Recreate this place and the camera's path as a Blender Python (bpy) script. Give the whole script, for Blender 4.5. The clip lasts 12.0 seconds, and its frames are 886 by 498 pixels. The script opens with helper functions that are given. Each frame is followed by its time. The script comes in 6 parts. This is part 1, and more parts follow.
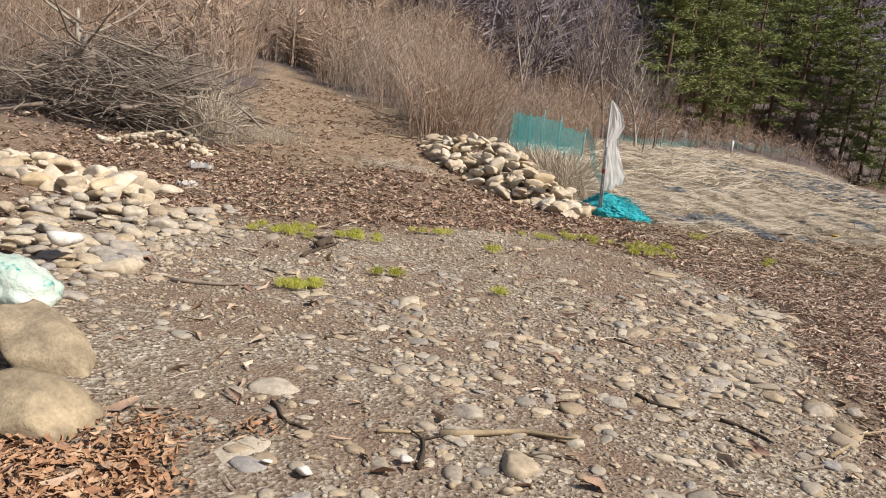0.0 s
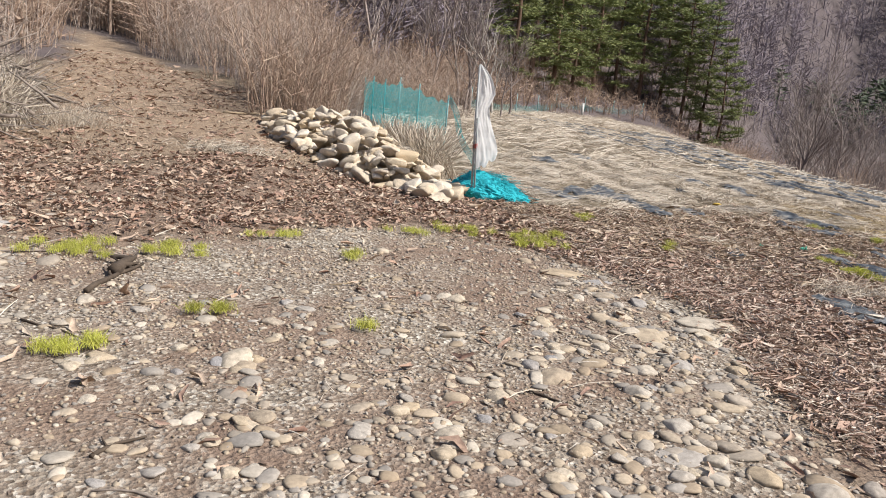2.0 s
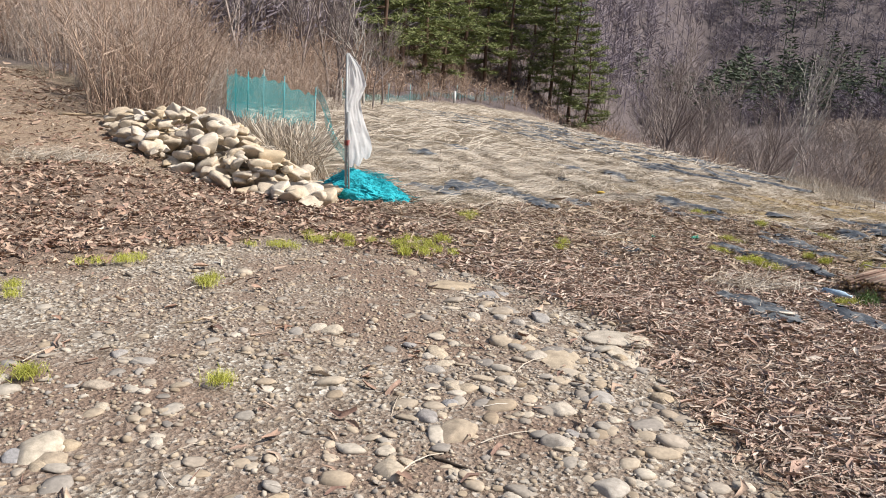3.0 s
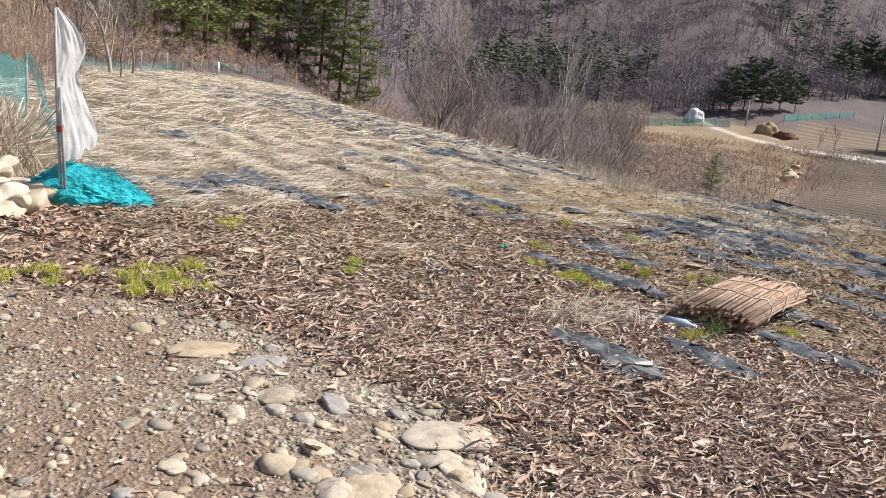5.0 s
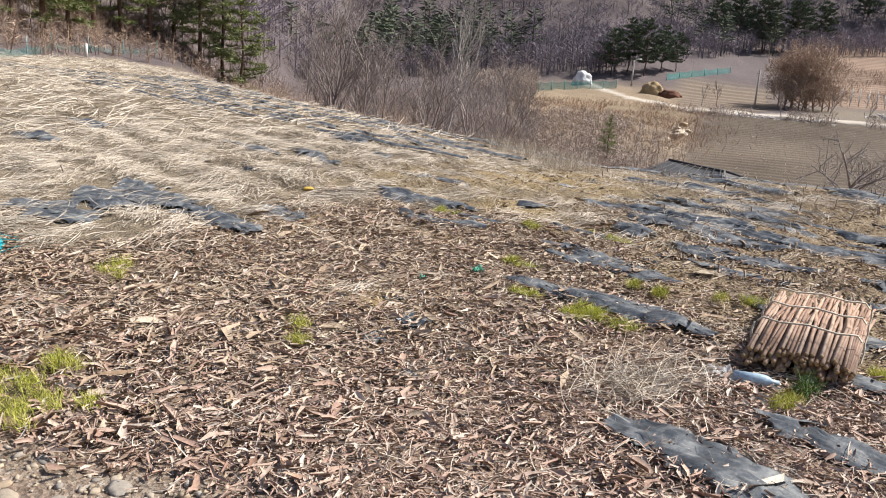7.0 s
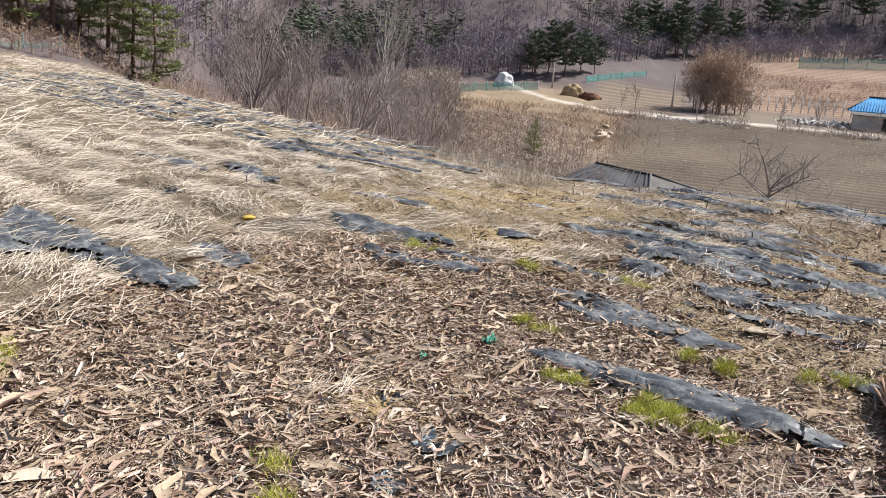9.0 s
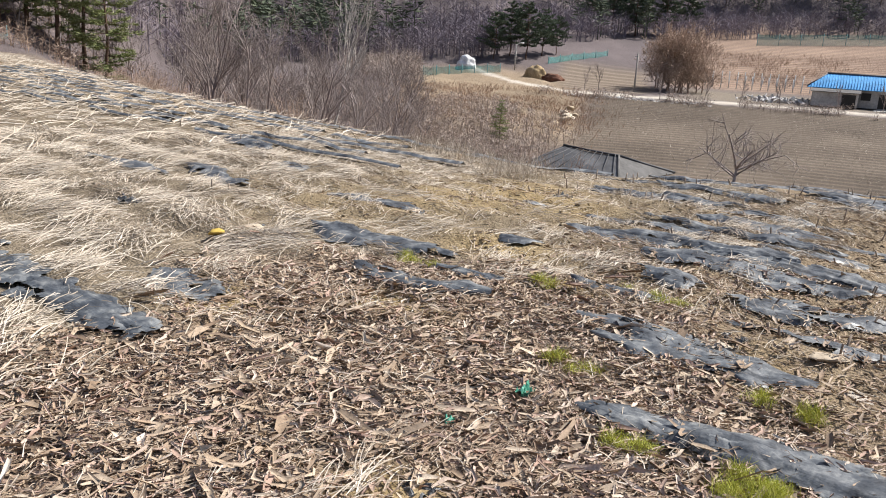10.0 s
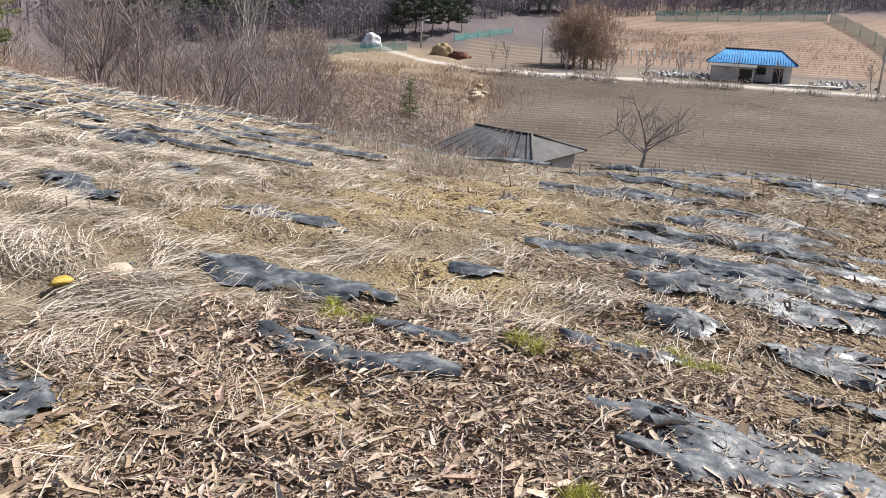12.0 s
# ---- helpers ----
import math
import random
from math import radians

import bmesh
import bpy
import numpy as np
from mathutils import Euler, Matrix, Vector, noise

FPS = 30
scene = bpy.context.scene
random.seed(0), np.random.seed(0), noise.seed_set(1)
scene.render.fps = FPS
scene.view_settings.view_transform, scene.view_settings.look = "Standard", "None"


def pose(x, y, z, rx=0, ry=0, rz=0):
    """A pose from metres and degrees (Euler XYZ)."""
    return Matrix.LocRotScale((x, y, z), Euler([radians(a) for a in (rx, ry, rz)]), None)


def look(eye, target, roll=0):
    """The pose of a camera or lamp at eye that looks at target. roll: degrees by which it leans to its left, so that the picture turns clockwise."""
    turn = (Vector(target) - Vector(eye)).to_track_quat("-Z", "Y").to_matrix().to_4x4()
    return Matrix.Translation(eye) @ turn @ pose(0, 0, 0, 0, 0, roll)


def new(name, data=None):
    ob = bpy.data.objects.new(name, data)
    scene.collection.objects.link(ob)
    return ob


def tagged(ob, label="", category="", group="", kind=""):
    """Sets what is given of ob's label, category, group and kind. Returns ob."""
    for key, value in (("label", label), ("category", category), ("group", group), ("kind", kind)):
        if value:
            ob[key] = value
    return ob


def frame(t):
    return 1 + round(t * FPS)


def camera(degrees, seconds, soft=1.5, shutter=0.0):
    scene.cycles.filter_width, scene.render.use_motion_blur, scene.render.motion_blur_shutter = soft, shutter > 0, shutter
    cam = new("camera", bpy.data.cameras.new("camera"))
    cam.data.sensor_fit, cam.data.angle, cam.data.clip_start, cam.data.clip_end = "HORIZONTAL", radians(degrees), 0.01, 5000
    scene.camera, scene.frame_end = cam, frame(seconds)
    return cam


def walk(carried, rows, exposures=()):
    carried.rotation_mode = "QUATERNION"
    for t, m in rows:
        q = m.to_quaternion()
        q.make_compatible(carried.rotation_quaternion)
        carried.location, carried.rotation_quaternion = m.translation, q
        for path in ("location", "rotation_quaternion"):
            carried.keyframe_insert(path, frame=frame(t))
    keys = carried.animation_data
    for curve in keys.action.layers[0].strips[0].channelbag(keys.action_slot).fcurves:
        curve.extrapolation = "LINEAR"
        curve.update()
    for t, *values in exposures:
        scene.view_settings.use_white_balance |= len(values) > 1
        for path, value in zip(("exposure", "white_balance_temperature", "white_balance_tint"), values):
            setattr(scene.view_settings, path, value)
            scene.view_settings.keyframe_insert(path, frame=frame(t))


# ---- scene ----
# ---- camera and walk ----
cam = camera(58.0, 12.0, 1.0)
METRES, EYE, TILT, LEAN, TURN = 10.2, 1.5, 0.0, 0.0, 0.0
ROWS = [
    (0.0, 0.0, 0.0, 0.0, 1.22, -10.77, -6.42),
    (0.5, 0.0063, 0.0427, 0.0016, -6.5, -10.44, -6.21),
    (1.0, 0.014, 0.0881, -0.001, -6.02, -11.14, -4.88),
    (1.5, 0.008, 0.1294, -0.0034, -5.26, -12.0, -5.66),
    (2.0, 0.0081, 0.1671, -0.0019, -9.27, -11.9, -5.07),
    (2.5, 0.0211, 0.208, 0.0009, -14.77, -11.73, -3.78),
    (3.0, 0.0271, 0.2473, -0.0016, -18.35, -11.91, -3.68),
    (3.5, 0.0439, 0.2809, -0.0007, -28.99, -11.43, -4.65),
    (5.5, 0.0984, 0.4442, 0.0006, -35.82, -12.51, -5.0),
    (6.0, 0.1059, 0.4852, 0.0025, -38.74, -12.68, -3.49),
    (6.5, 0.129, 0.5245, 0.0013, -41.35, -13.16, -3.32),
    (8.5, 0.1993, 0.6712, 0.0016, -44.59, -14.51, -3.81),
    (9.0, 0.2166, 0.6998, 0.0004, -48.2, -13.35, -4.34),
    (9.5, 0.2473, 0.7346, 0.0025, -49.84, -13.75, -3.98),
    (10.0, 0.2646, 0.7758, 0.0006, -51.01, -14.29, -3.32),
    (10.5, 0.2974, 0.8058, -0.0029, -54.75, -14.99, -3.37),
    (11.0, 0.3219, 0.8362, -0.0021, -55.52, -15.6, -3.77),
    (11.5, 0.3461, 0.864, -0.0021, -56.49, -15.11, -2.82),
    (12.0, 0.3805, 0.8869, -0.0039, -57.68, -15.42, -2.99),
]
walk(cam, [(t, pose(0, 0, EYE, TILT, LEAN, TURN) @ pose(METRES * x, METRES * y, METRES * z, 90 + pitch, roll, yaw)) for t, x, y, z, yaw, pitch, roll in ROWS], [(0.0, 0.03, 6900, 10), (0.7, 0.16, 6650, 10), (2.0, 0.28, 6400, 10), (3.0, 0.32, 6400, 10), (6.0, 0.48, 6450, 10), (12.0, 0.55, 6300, 10)])

# ---- world and sun ----
SUN_AZ, SUN_EL = 116.0, 46.0  # degrees clockwise from +y, and above the horizon
world = bpy.data.worlds.new("world")
scene.world = world
world.use_nodes = True
wn = world.node_tree.nodes
sky = wn.new("ShaderNodeTexSky")
sky.sky_type, sky.sun_disc = "NISHITA", False
sky.sun_elevation, sky.sun_rotation = radians(SUN_EL), radians(SUN_AZ)
sky.dust_density = 2.5
world.node_tree.links.new(sky.outputs[0], wn["Background"].inputs[0])
wn["Background"].inputs[1].default_value = 0.10
lamp = bpy.data.lights.new("sun", "SUN")
lamp.energy, lamp.angle, lamp.color = 5.0, radians(0.5), (1.0, 0.955, 0.89)
sun = new("sun", lamp)
sa, se = radians(SUN_AZ), radians(SUN_EL)
sun.matrix_world = look((math.sin(sa) * 50, math.cos(sa) * 50, 50 * math.tan(se)), (0, 0, 0))


# ---- materials ----
def mat(name, rough=0.85, metal=0.0, spec=0.3):
    m = bpy.data.materials.new(name)
    m.use_nodes = True
    b = m.node_tree.nodes["Principled BSDF"]
    b.inputs["Roughness"].default_value, b.inputs["Metallic"].default_value = rough, metal
    b.inputs["Specular IOR Level"].default_value = spec
    return m, m.node_tree, b


def noise_node(nt, scale, detail=4.0, rough=0.6, coord="Object"):
    tc = nt.nodes.new("ShaderNodeTexCoord")
    n = nt.nodes.new("ShaderNodeTexNoise")
    n.inputs["Scale"].default_value, n.inputs["Detail"].default_value, n.inputs["Roughness"].default_value = scale, detail, rough
    nt.links.new(tc.outputs[coord], n.inputs["Vector"])
    return n.outputs["Fac"]


def ramp(nt, fac, stops):
    r = nt.nodes.new("ShaderNodeValToRGB")
    els = r.color_ramp.elements
    while len(els) < len(stops):
        els.new(0.5)
    for e, (p, c) in zip(els, stops):
        e.position, e.color = p, (*c, 1)
    nt.links.new(fac, r.inputs[0])
    return r.outputs[0]


def mixc(nt, fac, a, b, kind="MIX"):
    m = nt.nodes.new("ShaderNodeMix")
    m.data_type, m.blend_type = "RGBA", kind
    for sock, v in ((m.inputs[0], fac), (m.inputs[6], a), (m.inputs[7], b)):
        if hasattr(v, "is_output"):
            nt.links.new(v, sock)
        elif isinstance(v, tuple):
            sock.default_value = (*v, 1)
        else:
            sock.default_value = v
    return m.outputs[2]


def bump(nt, bsdf, height, strength=0.5, dist=0.01):
    b = nt.nodes.new("ShaderNodeBump")
    b.inputs["Strength"].default_value, b.inputs["Distance"].default_value = strength, dist
    nt.links.new(height, b.inputs["Height"])
    nt.links.new(b.outputs[0], bsdf.inputs["Normal"])


def attr(nt, name):
    a = nt.nodes.new("ShaderNodeAttribute")
    a.attribute_name = name
    return a.outputs["Fac"]


def varied(name, colours, scale=8.0, rough=0.85, by="object", grain=60.0, relief=0.4, dist=0.004, spec=0.3, coord="Object", spread=0.35):
    """Colour from a random pick per object or per island, broken up by a coarse and a fine noise."""
    m, nt, b = mat(name, rough, 0.0, spec)
    if by == "object":
        pick = nt.nodes.new("ShaderNodeObjectInfo").outputs["Random"]
    else:
        pick = nt.nodes.new("ShaderNodeNewGeometry").outputs["Random Per Island"]
    colours = list(colours) * 2 if len(colours) == 1 else colours
    n = len(colours)
    base = ramp(nt, pick, [(i / max(1, n - 1), c) for i, c in enumerate(colours)])
    big = noise_node(nt, scale, 5.0, 0.6, coord)
    fine = noise_node(nt, grain, 3.0, 0.6, coord)
    k = ramp(nt, big, [(0.3, (1 - spread,) * 3), (0.7, (1 + spread * 0.4,) * 3)])
    k2 = ramp(nt, fine, [(0.3, (0.8,) * 3), (0.7, (1.1,) * 3)])
    c = mixc(nt, 1.0, mixc(nt, 1.0, base, k, "MULTIPLY"), k2, "MULTIPLY")
    nt.links.new(c, b.inputs["Base Color"])
    if relief:
        bump(nt, b, fine, relief, dist)
    return m


# ---- shape of the land ----
def sm(a, b, v):
    t = np.clip((v - a) / (b - a), 0, 1)
    return t * t * (3 - 2 * t)


def soft(v, k):
    """A ramp that starts softly at 0."""
    return np.where(v > 30 * k, v, k * np.log1p(np.exp(np.minimum(v / k, 30))))


def waves(x, y, scale, seed, octaves=4):
    """Smooth uneven bumps, about -1 to 1."""
    rng = np.random.RandomState(seed)
    out, amp, total = 0 * x, 1.0, 0.0
    for o in range(octaves):
        f = 2 * math.pi / scale * 1.9 ** o
        for i in range(4):
            a, p = rng.uniform(0, 6.28), rng.uniform(0, 6.28)
            out = out + amp * np.sin(f * (x * math.cos(a) + y * math.sin(a)) + p + 0.8 * np.sin(f * 0.6 * (y * math.cos(a) - x * math.sin(a)) + 2 * p))
        total += 2.2 * amp
        amp *= 0.55
    return out / total


CX, CY = 3.0, 8.0


def path_mid(y):
    """Middle of the dirt track that climbs away, and half its width."""
    return np.interp(y, [12, 14, 18, 25, 40], [-1.6, -1.9, -2.85, -5.6, -12]), np.interp(y, [12, 14, 18, 25], [1.9, 1.6, 1.8, 0.5])


def land(x, y):
    x, y = np.asarray(x, float), np.asarray(y, float)
    r, az = np.hypot(x - CX, y - CY), np.degrees(np.arctan2(x - CX, y - CY))
    # the field, tipping gently to the east
    z = -0.05 * soft(x - 6, 1.5) + 0.048 * soft(x - 9.5, 0.8) * (1 - sm(11.5, 15.5, y))
    # the bank behind the yard, with the track on it
    rise = 0.115 * soft(y - 10.2, 0.8) - 0.03 * soft(y - 22, 3)
    rise = rise * (1 - 0.93 * sm(-0.9, 1.5, x - 0.01 * (y - 12)))
    z = z + np.clip(rise, 0, 60) + 0.3 * sm(-3.0, -8, x) * sm(3, 10, y)
    # the edge of the field, falling to the ravine and the valley
    drop = sm(22, 34, az) * (1 - sm(130, 165, az))
    edge = 14.3 + 0.16 * np.clip(y - 16, 0, 60) + 3.0 * sm(14, 4, y)
    fall = -0.33 * soft(x - edge - 1.5, 1.2)
    floor = -9.3 + 0.082 * soft(r - 44, 3) - (0.078 - 0.045 * np.exp(-((az - 55) / 6.0) ** 2)) * soft(r - 113, 2) + 0.13 * soft(r - 140, 6)
    floor = floor - 1.0 * np.exp(-((az - 42) / 9.0) ** 2) * sm(30, 50, r) * (1 - sm(85, 110, r)) + 1.1 * np.exp(-((az - 52) / 4.5) ** 2) * sm(55, 85, r) * (1 - sm(85, 108, r))
    east = np.maximum(z + fall, floor)
    z = z * (1 - drop) + east * drop
    # hills all round
    r0 = np.interp(az, [-180, -120, -60, -30, -8, 5, 10, 15, 20, 27, 31, 36, 45, 54, 64, 90, 130, 180], [120, 70, 28, 20, 24, 34, 39, 52, 66, 72, 105, 160, 175, 190, 230, 255, 160, 120])
    steep = np.interp(az, [-180, -60, -10, 20, 30, 45, 64, 90, 180], [0.2, 0.3, 0.34, 0.38, 0.5, 0.52, 0.46, 0.36, 0.2])
    hill = steep * soft(r - r0 - 3, 2.0)
    hill = hill * (1 + 0.3 * waves(x, y, 190, 3, 3) * sm(60, 250, r)) + 2.0 * waves(x, y, 40, 5, 2) * sm(10, 60, r - r0)
    return z + np.where(r > 900, 0, hill)


def land_z(x, y):
    return float(land(np.array([x]), np.array([y]))[0])


# ---- zones of the ground ----
ROW = 0.83  # spacing of the planted rows, which run along y


def zones(x, y):
    x, y = np.asarray(x, float), np.asarray(y, float)
    r, az = np.hypot(x - CX, y - CY), np.degrees(np.arctan2(x - CX, y - CY))
    n1, n2 = waves(x, y, 3.1, 11), waves(x, y, 1.1, 12)
    wob = 0.45 * n1 + 0.2 * n2
    gx = np.interp(y, [-3, 3.5, 5, 6.5, 8.3, 9.5], [2.9, 2.6, 2.6, 3.0, 2.6, 1.9])
    gn = np.interp(x, [-4, -2, -0.5, 1, 2.2, 3], [8.0, 8.2, 8.8, 9.3, 9.2, 8.6])
    gravel = sm(0.25, -0.25, x - gx + wob * 0.7) * sm(0.35, -0.35, y - gn + wob)
    gravel = gravel * sm(-4.6, -2.6, x + wob)
    pm, ph = path_mid(y)
    track = sm(0.5, -0.4, np.abs(x - pm) - ph + wob) * sm(11.5, 13.5, y + wob) * sm(26.5, 25, y)
    yard = sm(0.8, -0.2, x - 2.2 - 0.1 * (y - 8) + wob) * sm(14.5, 12.0, y + 2 * wob) * sm(-9, -5, x)
    ex = np.interp(y, [0, 6, 8, 9, 10, 11.5, 12.6], [6.6, 6.2, 5.7, 6.4, 7.6, 7.5, 6.6])
    ny = np.interp(x, [2, 3, 4.7, 6, 7.1, 8.5], [11.6, 11.5, 11.6, 12.0, 12.6, 11])
    mulch = sm(0.6, -0.6, x - ex + wob) * sm(0.4, -0.4, y - ny + wob) * sm(1.6, 2.6, x)
    litter = np.maximum(mulch, yard * (1 - track)) * (1 - gravel)
    corner = sm(-0.6, -1.1, x + 0.3 * n2) * sm(3.4, 2.9, y + 0.3 * n2)
    gravel = gravel * (1 - corner)
    litter = np.maximum(litter, corner)
    bare = np.exp(-(((x - 10.2) / 2.4) ** 2 + ((y - 13.2) / 1.5) ** 2)) * (0.8 + 0.5 * n1)
    for bx, by, br in ((4.55, 9.5, 0.22), (7.46, 10.4, 0.28), (5.78, 8.75, 0.2), (6.2, 11.1, 0.3), (5.4, 11.75, 0.3), (7.0, 9.2, 0.2), (8.1, 11.6, 0.4)):
        spot = np.exp(-((x - bx) ** 2 + 0.5 * (y - by) ** 2) / br ** 2)
        bare, litter = np.maximum(bare, spot), litter * (1 - 0.9 * spot)
    rows = sm(5.2, 6.6, x) * sm(11.6, 10.0, y - 0.12 * (x - 8) + wob) * sm(60, 40, r)
    farrows = sm(11, 15, x + 0.3 * n1) * sm(13, 17, y) * sm(50, 40, r)
    r0 = np.interp(az, [-180, -120, -60, -30, -8, 5, 10, 15, 20, 27, 33], [60, 40, 16, 12, 18, 31, 37, 50, 64, 66, 60])
    edge = 14.3 + 0.16 * np.clip(y - 16, 0, 60) + 3.0 * sm(14, 4, y)
    pathkeep = 1 - track
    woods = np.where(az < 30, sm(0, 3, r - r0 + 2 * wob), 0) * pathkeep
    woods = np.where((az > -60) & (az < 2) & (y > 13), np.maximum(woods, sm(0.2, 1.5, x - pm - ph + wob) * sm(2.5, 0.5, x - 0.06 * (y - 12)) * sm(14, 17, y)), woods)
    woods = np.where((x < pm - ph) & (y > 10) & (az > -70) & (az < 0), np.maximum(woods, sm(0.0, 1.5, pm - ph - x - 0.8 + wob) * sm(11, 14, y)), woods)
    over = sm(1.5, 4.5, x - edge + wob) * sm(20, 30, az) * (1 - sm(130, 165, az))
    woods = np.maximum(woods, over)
    plough = over * sm(59.5, 61.5, az + 1.5 * wob + 0.03 * (80 - r)) * sm(40, 48, r) * sm(112, 109, r + wob)
    bendr = np.interp(az, [52, 54, 56, 60], [146, 134, 123, 114])
    road = np.exp(-((r - bendr) / 2.1) ** 4) * sm(52.3, 53.3, az) * sm(150, 120, az)
    yard2 = sm(116, 118, r) * sm(142, 136, r) * sm(66, 69, az) * sm(130, 110, az)
    red = sm(140, 144, r) * sm(250, 235, r) * sm(65.5, 67, az + 0.8 * wob) * sm(120, 100, az)
    bank = over * sm(46.5, 49, az + wob) * sm(62.5, 60, az + wob) * sm(60, 85, r) * sm(150, 130, r)
    terr = sm(117, 120, r) * sm(165, 150, r) * sm(58.5, 60, az) * sm(66, 64.5, az)
    return {"gravel": gravel, "litter": litter, "track": track, "bare": np.clip(bare, 0, 1), "rows": np.maximum(rows, farrows * 0.8), "woods": np.clip(woods, 0, 1), "plough": plough, "road": road, "yard": yard2, "red": red, "bank": np.clip(bank, 0, 1), "terrace": terr}


def ground_mesh():
    gx, gy = 1.0, -1.5
    steps = [0.0]
    r = 0.0
    while r < 1500:
        r += 0.12 if r < 19 else 0.12 + (r - 19) * 0.014 if r < 140 else (r - 19) * 0.03
        steps.append(r)
    turns = np.concatenate([np.arange(-45, 112, 0.46), np.arange(112, 315, 2.2)])
    na = len(turns)
    rr, aa = np.meshgrid(np.array(steps[1:]), np.radians(turns), indexing="ij")
    x, y = gx + (rr * np.sin(aa)).ravel(), gy + (rr * np.cos(aa)).ravel()
    x, y = np.append(x, gx), np.append(y, gy)
    z = land(x, y)
    zz = zones(x, y)
    r = np.hypot(x - CX, y - CY)
    az = np.degrees(np.arctan2(x - CX, y - CY))
    nearby = sm(45, 25, r)
    field = np.clip(sm(3.0, 5.5, x) * (1 - 0.8 * zz["litter"]) * (1 - zz["woods"]) * sm(85, 70, r), 0, 1)
    z = z + field * (0.03 + 0.02 * waves(x, y, 2.0, 21)) * np.cos(2 * math.pi * x / ROW)
    z = z + nearby * (0.035 * waves(x, y, 2.6, 22) + 0.012 * waves(x, y, 0.5, 23, 3)) * (1 - 0.55 * zz["gravel"])
    wild = zz["woods"] * (1 - zz["plough"]) * (1 - zz["red"]) * (1 - zz["yard"]) * (1 - zz["road"]) * (1 - zz["terrace"])
    z = z + wild * sm(14, 60, r) * 0.3 * waves(x, y, 5, 24)
    n, ns = len(x), len(steps) - 1
    faces = np.zeros(((ns - 1) * na, 4), int)
    i, j = np.meshgrid(np.arange(ns - 1), np.arange(na), indexing="ij")
    j2 = (j + 1) % na
    faces = np.stack([i * na + j, i * na + j2, (i + 1) * na + j2, (i + 1) * na + j], -1).reshape(-1, 4)[:, ::-1]
    tris = [(k, (k + 1) % na, n - 1)[::-1] for k in range(na)]
    me = bpy.data.meshes.new("ground")
    me.from_pydata(np.stack([x, y, z], 1).tolist(), [], faces.tolist() + tris)
    for k, v in zz.items():
        a = me.attributes.new(k, "FLOAT", "POINT")
        a.data.foreach_set("value", v.astype(np.float32))
    me.polygons.foreach_set("use_smooth", [True] * len(me.polygons))
    me.update()
    return me


